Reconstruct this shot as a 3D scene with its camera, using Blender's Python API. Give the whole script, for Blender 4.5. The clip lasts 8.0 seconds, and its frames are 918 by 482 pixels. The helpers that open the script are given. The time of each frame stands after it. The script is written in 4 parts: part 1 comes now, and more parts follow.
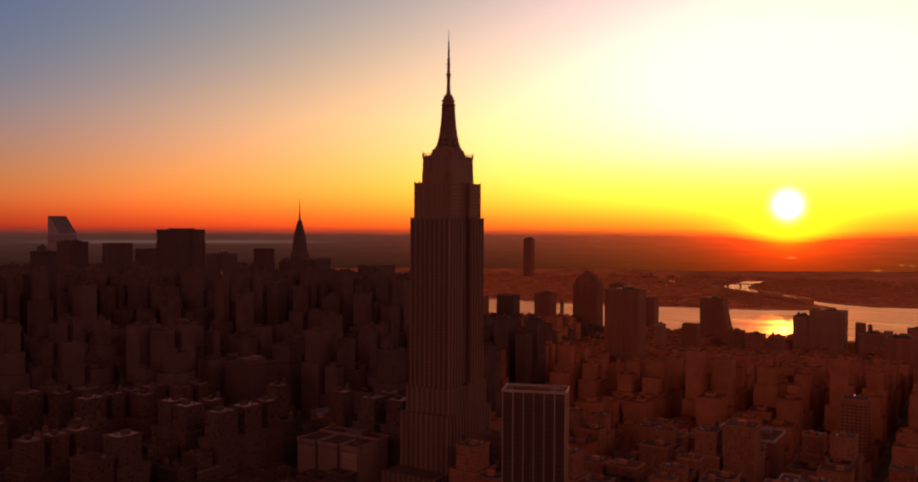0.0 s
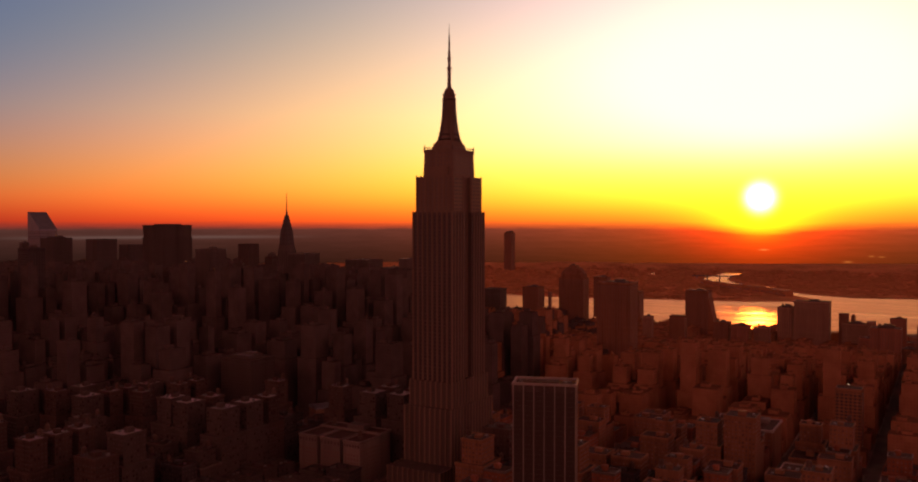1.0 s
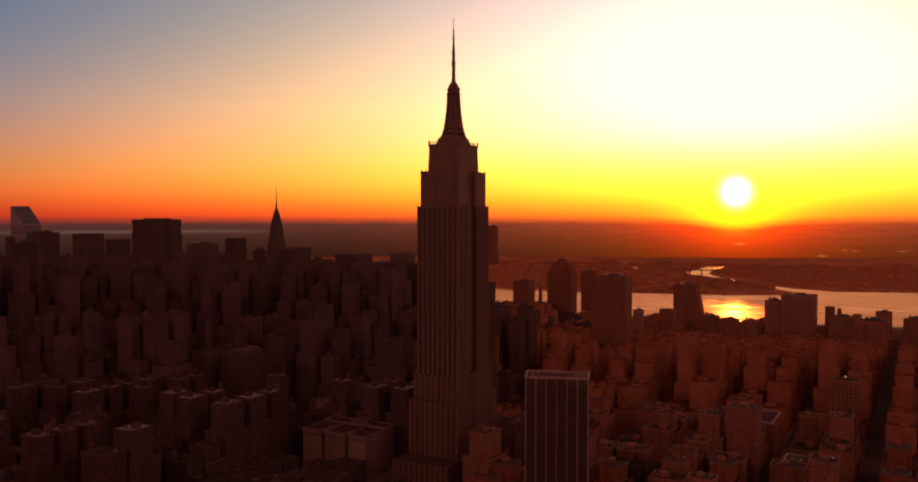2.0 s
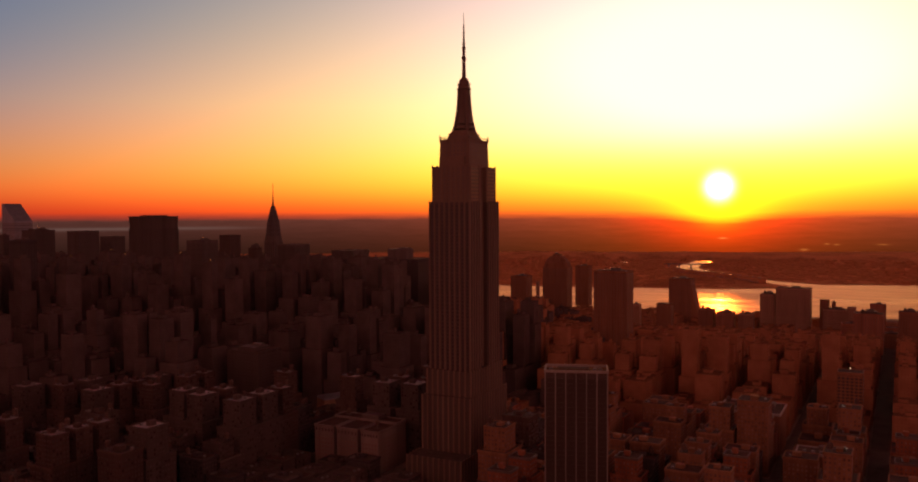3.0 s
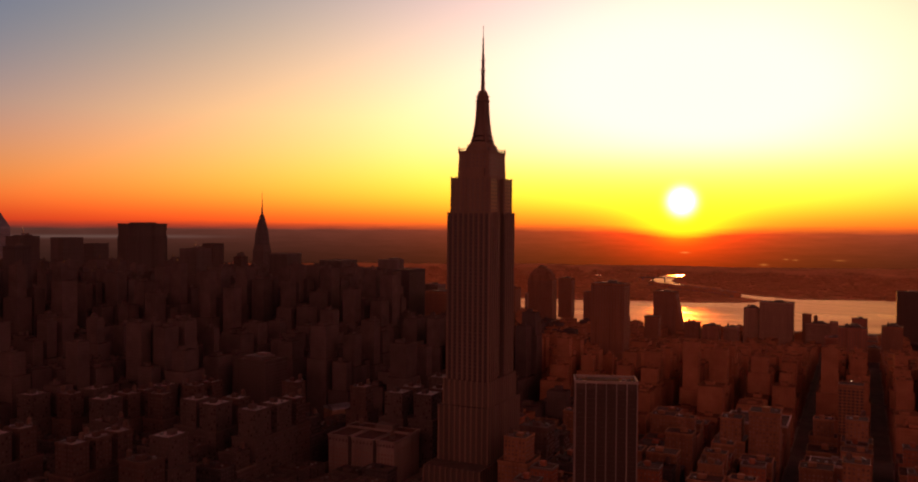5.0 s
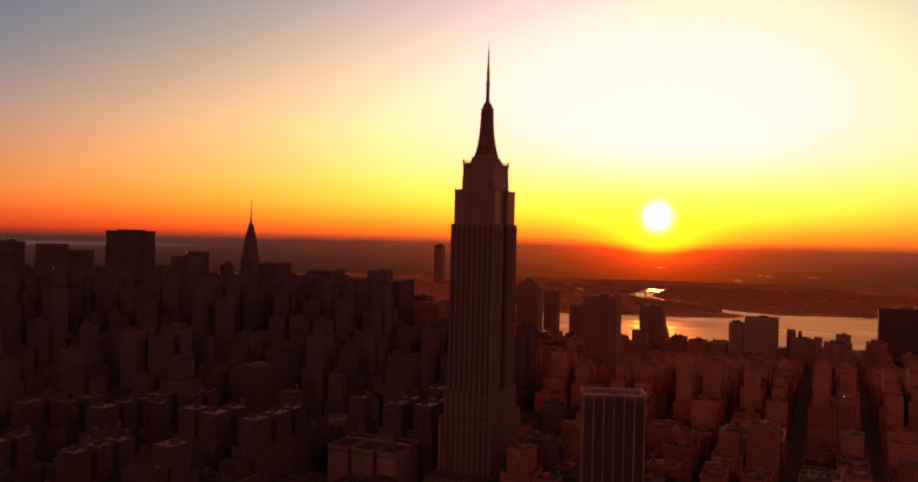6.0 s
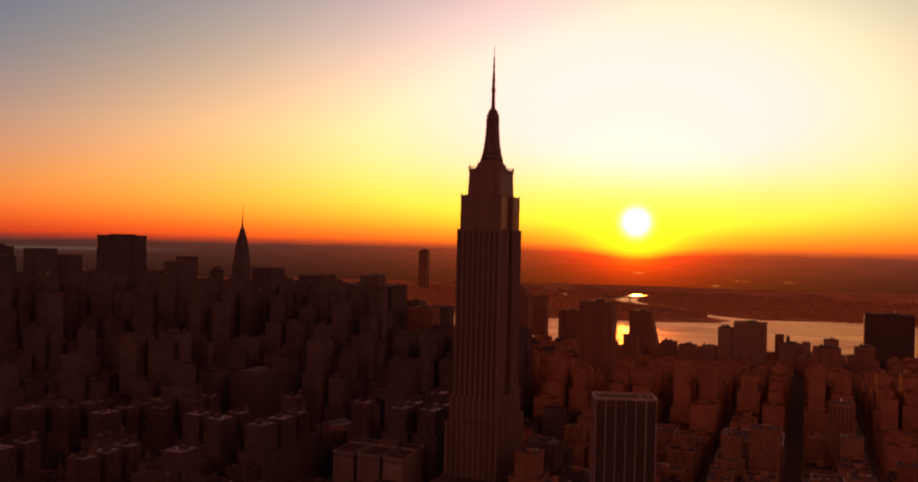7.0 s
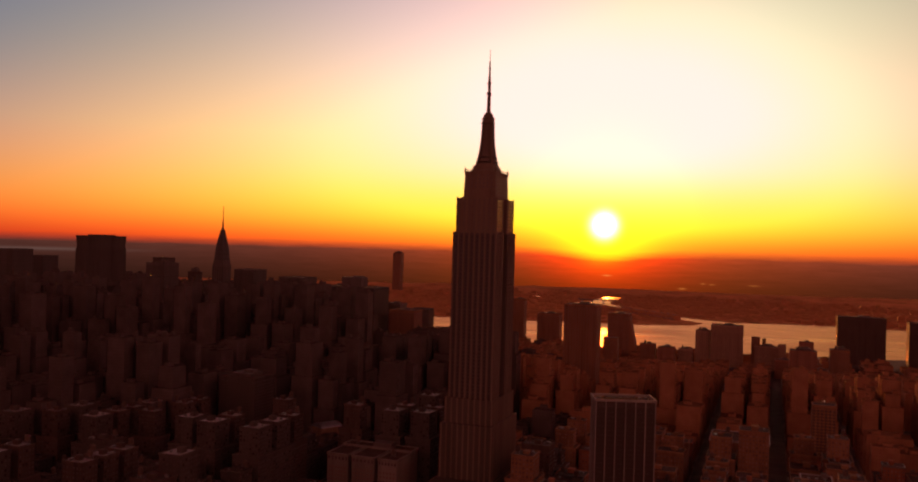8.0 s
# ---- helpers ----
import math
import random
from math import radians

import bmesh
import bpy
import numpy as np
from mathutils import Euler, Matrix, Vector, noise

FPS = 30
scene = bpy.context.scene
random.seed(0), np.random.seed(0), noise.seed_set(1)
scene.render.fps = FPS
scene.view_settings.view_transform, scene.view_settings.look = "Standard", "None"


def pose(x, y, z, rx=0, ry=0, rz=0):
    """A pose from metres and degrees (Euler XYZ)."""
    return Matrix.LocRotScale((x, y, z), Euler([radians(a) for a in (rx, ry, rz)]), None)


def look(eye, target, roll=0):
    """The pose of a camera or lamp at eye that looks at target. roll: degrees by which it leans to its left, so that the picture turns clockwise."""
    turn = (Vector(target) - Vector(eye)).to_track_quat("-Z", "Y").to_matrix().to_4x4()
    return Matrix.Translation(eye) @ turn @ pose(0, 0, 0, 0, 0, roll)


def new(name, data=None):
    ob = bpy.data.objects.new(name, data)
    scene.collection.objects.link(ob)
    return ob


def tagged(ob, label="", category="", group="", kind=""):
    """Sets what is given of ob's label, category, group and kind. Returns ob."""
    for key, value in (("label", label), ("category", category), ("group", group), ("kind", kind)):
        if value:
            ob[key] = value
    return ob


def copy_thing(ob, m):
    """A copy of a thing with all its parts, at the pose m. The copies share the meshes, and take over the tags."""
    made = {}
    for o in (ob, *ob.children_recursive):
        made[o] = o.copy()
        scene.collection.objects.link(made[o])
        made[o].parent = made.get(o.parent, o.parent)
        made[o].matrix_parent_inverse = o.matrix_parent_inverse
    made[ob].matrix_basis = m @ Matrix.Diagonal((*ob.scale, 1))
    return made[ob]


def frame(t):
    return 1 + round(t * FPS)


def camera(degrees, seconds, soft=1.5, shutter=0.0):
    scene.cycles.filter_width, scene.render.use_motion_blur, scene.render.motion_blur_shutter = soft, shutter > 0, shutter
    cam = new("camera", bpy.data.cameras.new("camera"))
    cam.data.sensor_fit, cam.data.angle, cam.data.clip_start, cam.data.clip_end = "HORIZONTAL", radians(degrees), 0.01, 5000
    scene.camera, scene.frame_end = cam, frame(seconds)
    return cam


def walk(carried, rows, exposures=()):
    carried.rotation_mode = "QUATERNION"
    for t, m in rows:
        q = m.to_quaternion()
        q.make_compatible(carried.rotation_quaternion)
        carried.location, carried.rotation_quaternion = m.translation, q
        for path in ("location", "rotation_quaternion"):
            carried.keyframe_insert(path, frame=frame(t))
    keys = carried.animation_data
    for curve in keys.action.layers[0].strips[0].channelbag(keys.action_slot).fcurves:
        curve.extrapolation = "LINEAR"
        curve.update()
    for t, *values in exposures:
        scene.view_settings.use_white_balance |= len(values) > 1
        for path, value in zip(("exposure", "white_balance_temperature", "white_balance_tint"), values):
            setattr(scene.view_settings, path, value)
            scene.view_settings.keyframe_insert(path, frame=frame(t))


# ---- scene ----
cam = camera(56.6, 8.0, soft=2.0)
PATH = [
    (0, (-701.073, -445.37, 252.303), (-699.371, -444.32, 252.269), 0.3),
    (0.5, (-707.979, -434.926, 252.297), (-706.263, -433.9, 252.264), 0.2),
    (1, (-714.901, -424.396, 252.282), (-713.17, -423.395, 252.234), 0.0),
    (1.5, (-721.823, -413.725, 252.263), (-720.081, -412.743, 252.208), 0.3),
    (2, (-728.687, -402.946, 252.222), (-726.932, -401.99, 252.161), -0.0),
    (3.5, (-749.016, -370.301, 251.879), (-747.237, -369.388, 251.811), -0.1),
    (4, (-755.639, -359.331, 251.771), (-753.852, -358.435, 251.713), 0.1),
    (4.5, (-762.133, -348.287, 251.6), (-760.336, -347.41, 251.544), 0.2),
    (6, (-781.291, -315.026, 250.397), (-779.459, -314.223, 250.382), 1.3),
    (6.5, (-787.685, -303.869, 250.164), (-785.847, -303.082, 250.151), 1.5),
    (7, (-794.096, -292.676, 249.965), (-792.246, -291.917, 249.963), 1.4),
    (7.5, (-800.522, -281.436, 249.801), (-798.659, -280.71, 249.8), 1.6),
    (8, (-806.958, -270.193, 249.686), (-805.082, -269.501, 249.691), 1.7),
]
walk(cam, [(t, look(eye, target, roll)) for t, eye, target, roll in PATH], ((0, 0.1), (4.5, 0.08), (6, 0.0), (8, -0.08)))

# ---------------------------------------------------------------- sky, sun
SUN_AZ, SUN_EL = 79.4, 1.48            # degrees clockwise from +y, and above eye level
HAZE_EL = -0.29                        # where the hazy horizon lies


class Nodes:
    """Short hand for chains of maths nodes."""

    def __init__(self, tree):
        self.tree = tree

    def put(self, kind, **props):
        n = self.tree.nodes.new(kind)
        for k, v in props.items():
            if k == "operation":
                n.operation = v
            elif k == "blend":
                n.blend_type = v
            elif k == "dtype":
                n.data_type = v
        return n

    def link(self, a, b):
        self.tree.links.new(a, b)

    def m(self, op, a, b=None, c=None):
        n = self.put("ShaderNodeMath", operation=op)
        for i, v in enumerate((a, b, c)):
            if v is None:
                continue
            if isinstance(v, (int, float)):
                n.inputs[i].default_value = v
            else:
                self.link(v, n.inputs[i])
        return n.outputs[0]

    def rgb(self, r, g, b):
        n = self.put("ShaderNodeCombineColor")
        for i, v in enumerate((r, g, b)):
            if isinstance(v, (int, float)):
                n.inputs[i].default_value = v
            else:
                self.link(v, n.inputs[i])
        return n.outputs[0]

    def mix(self, f, a, b, blend="MIX"):
        n = self.put("ShaderNodeMix", dtype="RGBA", blend=blend)
        for i, v in ((0, f), (6, a), (7, b)):
            if isinstance(v, (int, float)):
                n.inputs[i].default_value = v
            elif isinstance(v, tuple):
                n.inputs[i].default_value = (*v, 1)
            else:
                self.link(v, n.inputs[i])
        return n.outputs[2]

    def noise(self, vec, scale, detail=3.0, rough=0.55):
        n = self.put("ShaderNodeTexNoise")
        if vec is not None:
            self.link(vec, n.inputs["Vector"])
        n.inputs["Scale"].default_value = scale
        n.inputs["Detail"].default_value = detail
        n.inputs["Roughness"].default_value = rough
        return n.outputs["Fac"]

    def ramp(self, f, stops):
        n = self.put("ShaderNodeValToRGB")
        el = n.color_ramp.elements
        while len(el) < len(stops):
            el.new(0.5)
        for e, (p, c) in zip(el, stops):
            e.position, e.color = p, (*c, 1)
        self.link(f, n.inputs[0])
        return n.outputs[0]


def make_world():
    w = bpy.data.worlds.new("sunrise_sky")
    w.use_nodes = True
    scene.world = w
    g = Nodes(w.node_tree)
    bg = w.node_tree.nodes["Background"]
    tc = g.put("ShaderNodeTexCoord")
    sep = g.put("ShaderNodeSeparateXYZ")
    g.link(tc.outputs["Generated"], sep.inputs[0])
    X, Y, Z = sep.outputs
    deg = 180 / math.pi
    el = g.m("MULTIPLY", g.m("ARCSINE", Z), deg)
    az = g.m("SUBTRACT", g.m("MULTIPLY", g.m("ARCTAN2", X, Y), deg), SUN_AZ)
    az = g.m("WRAP", az, 180.0, -180.0)
    # angle from the sun, in degrees
    dd = g.m("SQRT", g.m("ADD", g.m("MULTIPLY", az, az), g.m("POWER", g.m("ABSOLUTE", g.m("SUBTRACT", el, SUN_EL)), 2.0)))
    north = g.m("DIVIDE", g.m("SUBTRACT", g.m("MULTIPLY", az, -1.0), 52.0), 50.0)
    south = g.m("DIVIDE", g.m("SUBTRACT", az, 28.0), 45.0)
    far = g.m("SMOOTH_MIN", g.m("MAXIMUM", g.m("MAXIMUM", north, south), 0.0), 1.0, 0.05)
    high = g.m("MINIMUM", g.m("MAXIMUM", g.m("DIVIDE", g.m("SUBTRACT", el, 16.5), 22.0), 0.0), 1.0)
    elh = g.m("MAXIMUM", g.m("ADD", el, 0.5), 0.0)
    chan = []
    az1 = g.m("SQRT", g.m("ADD", g.m("MULTIPLY", az, az), 36.0))
    for (B, Bs, G, a0, sl, sr, e0, su, sd, skew, pw, tau, h, q), full in zip(SKY, (1.6, 0.955, 0.86)):
        x, y = g.m("SUBTRACT", az, a0), g.m("SUBTRACT", el, e0)
        left = g.m("MULTIPLY", g.m("MAXIMUM", g.m("MULTIPLY", x, -1.0), 0.0), 1 / sl)
        right = g.m("MULTIPLY", g.m("MAXIMUM", x, 0.0), 1 / sr)
        over = g.m("MULTIPLY", g.m("MAXIMUM", y, 0.0), 1 / su)
        under = g.m("MULTIPLY", g.m("MAXIMUM", g.m("MULTIPLY", y, -1.0), 0.0), 1 / sd)
        u, v = g.m("ADD", left, right), g.m("ADD", over, under)
        r = g.m("ADD", g.m("MULTIPLY", u, u), g.m("MULTIPLY", v, v))
        r = g.m("ADD", r, g.m("MULTIPLY", g.m("MULTIPLY", left, over), 2 * skew))
        r = g.m("SQRT", g.m("ADD", r, 1e-6))
        glow = g.m("MULTIPLY", g.m("EXPONENT", g.m("MULTIPLY", g.m("POWER", r, pw), -1.0)), G)
        s = g.m("ADD", glow, g.m("MULTIPLY", g.m("EXPONENT", g.m("MULTIPLY", az1, -Bs / 40)), B))
        ext = g.m("EXPONENT", g.m("MULTIPLY", g.m("EXPONENT", g.m("MULTIPLY", g.m("POWER", g.m("DIVIDE", elh, h), q), -1.0)), -tau))
        chan.append(g.m("SMOOTH_MIN", g.m("MULTIPLY", s, ext), full, 0.12))
    near = g.rgb(*chan)
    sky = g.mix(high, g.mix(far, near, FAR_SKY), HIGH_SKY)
    # the sun's disc with the glare close round it
    core = g.m("MULTIPLY", g.m("EXPONENT", g.m("MULTIPLY", g.m("POWER", g.m("DIVIDE", dd, 0.74), 2.4), -1.0)), 3.5)
    halo = g.m("MULTIPLY", g.m("EXPONENT", g.m("MULTIPLY", g.m("POWER", g.m("DIVIDE", dd, 2.3), 2.0), -1.0)), 1.3)
    # hazy land beyond the last hills: haze and sun glare painted in, with faint streaks of woods, roofs and far water
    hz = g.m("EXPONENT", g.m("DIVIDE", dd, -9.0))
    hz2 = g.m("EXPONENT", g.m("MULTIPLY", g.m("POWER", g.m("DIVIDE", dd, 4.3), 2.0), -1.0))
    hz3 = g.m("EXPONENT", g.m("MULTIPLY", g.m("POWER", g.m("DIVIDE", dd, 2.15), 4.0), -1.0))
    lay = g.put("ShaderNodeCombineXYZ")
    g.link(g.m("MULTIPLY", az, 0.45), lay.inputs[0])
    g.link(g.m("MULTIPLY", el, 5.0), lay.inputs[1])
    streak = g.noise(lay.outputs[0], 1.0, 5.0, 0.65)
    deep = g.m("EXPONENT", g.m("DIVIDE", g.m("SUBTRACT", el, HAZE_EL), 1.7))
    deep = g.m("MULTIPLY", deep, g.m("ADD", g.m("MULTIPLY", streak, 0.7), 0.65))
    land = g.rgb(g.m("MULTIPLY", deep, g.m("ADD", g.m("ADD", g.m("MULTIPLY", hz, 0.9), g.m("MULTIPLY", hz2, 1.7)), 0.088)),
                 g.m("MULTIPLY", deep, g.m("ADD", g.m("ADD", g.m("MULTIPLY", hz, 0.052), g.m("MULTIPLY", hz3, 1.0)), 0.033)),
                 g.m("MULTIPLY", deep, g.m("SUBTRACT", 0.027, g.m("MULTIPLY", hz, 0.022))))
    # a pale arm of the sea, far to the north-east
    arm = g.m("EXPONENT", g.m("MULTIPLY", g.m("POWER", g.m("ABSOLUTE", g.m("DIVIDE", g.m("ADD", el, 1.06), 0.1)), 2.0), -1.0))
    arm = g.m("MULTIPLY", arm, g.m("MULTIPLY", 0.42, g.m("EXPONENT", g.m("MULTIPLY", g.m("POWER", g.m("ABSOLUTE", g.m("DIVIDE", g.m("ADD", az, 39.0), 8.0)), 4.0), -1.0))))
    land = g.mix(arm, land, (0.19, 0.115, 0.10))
    # sun glints painted as small ellipses, for pools and inlets far inland
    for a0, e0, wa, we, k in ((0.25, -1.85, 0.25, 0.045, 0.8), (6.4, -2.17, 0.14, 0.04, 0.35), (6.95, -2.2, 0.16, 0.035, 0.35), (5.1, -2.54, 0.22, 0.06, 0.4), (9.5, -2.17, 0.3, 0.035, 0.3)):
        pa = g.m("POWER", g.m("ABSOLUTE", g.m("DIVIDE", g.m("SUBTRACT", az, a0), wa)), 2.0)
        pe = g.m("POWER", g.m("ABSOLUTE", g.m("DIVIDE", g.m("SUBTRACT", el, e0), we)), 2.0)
        pool_glint = g.m("MULTIPLY", g.m("EXPONENT", g.m("MULTIPLY", g.m("ADD", pa, pe), -1.0)), k)
        land = g.mix(pool_glint, land, (0.8, 0.24, 0.05))
    # painted glare lowers the horizon's edge under the sun
    dip = g.m("MULTIPLY", g.m("EXPONENT", g.m("MULTIPLY", g.m("POWER", g.m("ABSOLUTE", g.m("DIVIDE", az, 3.0)), 2.0), -1.0)), 0.38)
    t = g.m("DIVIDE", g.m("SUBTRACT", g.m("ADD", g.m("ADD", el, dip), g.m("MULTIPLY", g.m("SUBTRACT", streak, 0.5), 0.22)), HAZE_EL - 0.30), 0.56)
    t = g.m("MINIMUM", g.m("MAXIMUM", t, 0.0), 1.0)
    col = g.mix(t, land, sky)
    lit = g.m("ADD", g.m("MULTIPLY", t, 0.5), 0.12)
    wide = g.m("MULTIPLY", t, g.m("MULTIPLY", 0.5, g.m("EXPONENT", g.m("MULTIPLY", g.m("POWER", g.m("DIVIDE", dd, 4.2), 2.0), -1.0))))
    disc = g.rgb(g.m("ADD", core, halo), g.m("ADD", wide, g.m("ADD", core, g.m("MULTIPLY", halo, lit))), g.m("MULTIPLY", core, 0.9))
    col = g.mix(1.0, col, disc, "ADD")
    # a little of the plain blue dome
    st = g.put("ShaderNodeTexSky")
    st.sky_type = "NISHITA"
    st.sun_disc = False
    st.sun_elevation = radians(SUN_EL)
    st.sun_rotation = radians(SUN_AZ)
    col = g.mix(0.003, col, st.outputs[0], "ADD")
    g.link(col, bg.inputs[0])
    bg.inputs[1].default_value = 1.0


# sky by channel: base and its fall-off by azimuth; glow, its azimuth, width left and right, height, width above and below,
# skew, power; extinction, its scale height and power
SKY = (
    (1.088, 1.854, 1.246, -7.9, 44.3, 42.0, 1.6, 13.3, 10.7, 0.68, 3.0, 0.47, 1.03, 1.54),
    (0.145, 0.45, 1.751, 1.46, 24.9, 17.5, 6.9, 10.3, 109.0, 0.50, 1.338, 2.14, 1.47, 1.32),
    (0.33, 0.22, 0.84, 1.72, 16.2, 14.2, 5.5, 10.3, 2.6, -0.30, 1.897, 3.05, 3.66, 1.53),
)
# sky out of view, behind and overhead: reddened and brightened to fill shaded walls
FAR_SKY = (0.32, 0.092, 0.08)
HIGH_SKY = (1.7, 0.53, 0.43)
make_world()

sun_data = bpy.data.lights.new("sun", "SUN")
sun_data.energy, sun_data.angle, sun_data.color = 2.4, radians(0.6), (1.0, 0.27, 0.05)
sun = new("sun", sun_data)
sun.matrix_world = look(Vector((math.sin(radians(SUN_AZ)) * 4000, math.cos(radians(SUN_AZ)) * 4000, 4000 * math.tan(radians(SUN_EL)) + 300)), (0, 0, 300))


# ---------------------------------------------------------------- materials
def principled(name):
    m = bpy.data.materials.new(name)
    m.use_nodes = True
    return m, Nodes(m.node_tree), m.node_tree.nodes["Principled BSDF"]


def plain(name, base, rough=0.85, spec=0.3, metal=0.0, grain=0.25, scale=0.35, streak=True, bump=0.1, vary=0.35):
    """A weathered surface: fine grain, rain streaks and large stains, and a tone of its own for each object."""
    m, g, p = principled(name)
    tc = g.put("ShaderNodeTexCoord")
    geo = g.put("ShaderNodeNewGeometry")
    oi = g.put("ShaderNodeObjectInfo")
    pos = geo.outputs["Position"]
    fine = g.noise(pos, scale * 6, 4)
    mp = g.put("ShaderNodeMapping")
    mp.inputs["Scale"].default_value = (1, 1, 0.08 if streak else 1)
    g.link(pos, mp.inputs[0])
    big = g.noise(mp.outputs[0], scale * 0.5, 4, 0.6)
    f = g.m("ADD", g.m("MULTIPLY", fine, 0.4), g.m("MULTIPLY", big, 0.6))
    dark = tuple(c * (1 - grain * 1.6) for c in base)
    light = tuple(min(1, c * (1 + grain)) for c in base)
    c = g.ramp(f, [(0.3, dark), (0.5, base), (0.7, light)])
    tone = g.m("ADD", g.m("MULTIPLY", oi.outputs["Random"], vary), 1 - vary / 2)
    isl = g.m("ADD", g.m("MULTIPLY", geo.outputs["Random Per Island"], vary * 0.5), 1 - vary * 0.25)
    k = g.m("MULTIPLY", tone, isl)
    c = g.mix(1.0, c, g.rgb(k, k, k), "MULTIPLY")
    g.link(c, p.inputs["Base Color"])
    p.inputs["Metallic"].default_value = metal
    r = g.m("ADD", g.m("MULTIPLY", fine, 0.25), rough - 0.12)
    g.link(r, p.inputs["Roughness"])
    p.inputs["Specular IOR Level"].default_value = spec
    if bump:
        b = g.put("ShaderNodeBump")
        b.inputs["Strength"].default_value = bump
        b.inputs["Distance"].default_value = 0.1
        g.link(fine, b.inputs["Height"])
        g.link(b.outputs[0], p.inputs["Normal"])
    return m


def glass(name, base=(0.055, 0.046, 0.045), rough=0.16):
    m, g, p = principled(name)
    geo = g.put("ShaderNodeNewGeometry")
    k = geo.outputs["Random Per Island"]
    c = g.mix(k, tuple(b * 0.5 for b in base), tuple(b * 1.8 for b in base))
    g.link(c, p.inputs["Base Color"])
    g.link(g.m("ADD", g.m("MULTIPLY", k, 0.12), rough), p.inputs["Roughness"])
    p.inputs["Specular IOR Level"].default_value = 0.5
    wob = g.noise(geo.outputs["Position"], 0.4, 2)
    b = g.put("ShaderNodeBump")
    b.inputs["Strength"].default_value = 0.06
    g.link(wob, b.inputs["Height"])
    g.link(b.outputs[0], p.inputs["Normal"])
    return m


def facade(name, wall, pitch=3.4, floor=3.6, spec=0.0, spread=0.16, roofs=((0.035, 0.026, 0.023), (0.09, 0.062, 0.052)), panes=0.15):
    """Masonry with rows of small dark windows, for buildings far off."""
    m, g, p = principled(name)
    geo = g.put("ShaderNodeNewGeometry")
    sep = g.put("ShaderNodeSeparateXYZ")
    g.link(geo.outputs["Position"], sep.inputs[0])
    nrm = g.put("ShaderNodeSeparateXYZ")
    g.link(geo.outputs["Normal"], nrm.inputs[0])
    comb = g.put("ShaderNodeCombineXYZ")
    g.link(g.m("ADD", sep.outputs[0], sep.outputs[1]), comb.inputs[0])
    g.link(sep.outputs[2], comb.inputs[1])
    br = g.put("ShaderNodeTexBrick")
    br.offset = 0.0
    g.link(comb.outputs[0], br.inputs["Vector"])
    br.inputs["Scale"].default_value = 1.0
    br.inputs["Brick Width"].default_value = pitch
    br.inputs["Row Height"].default_value = floor
    br.inputs["Mortar Size"].default_value = 0.8
    br.inputs["Mortar Smooth"].default_value = 0.05
    upright = g.m("LESS_THAN", g.m("ABSOLUTE", nrm.outputs[2]), 0.5)
    win = g.m("MULTIPLY", g.m("SUBTRACT", 1.0, br.outputs["Fac"]), upright)
    n = g.noise(geo.outputs["Position"], 0.06, 4)
    k = g.m("ADD", g.m("MULTIPLY", geo.outputs["Random Per Island"], spread), 0.875 - spread / 2)
    wallc = g.mix(1.0, g.ramp(n, [(0.3, tuple(c * 0.7 for c in wall)), (0.7, wall)]), g.rgb(k, k, k), "MULTIPLY")
    roof = g.ramp(n, [(0.3, roofs[0]), (0.65, roofs[1])])
    base = g.mix(upright, roof, wallc)
    c = g.mix(g.m("MULTIPLY", win, panes), base, (0.045, 0.036, 0.034))
    g.link(c, p.inputs["Base Color"])
    g.link(g.m("SUBTRACT", 0.85, g.m("MULTIPLY", win, 0.6)), p.inputs["Roughness"])
    g.link(g.m("ADD", g.m("MULTIPLY", win, 0.35), spec), p.inputs["Specular IOR Level"])
    return m


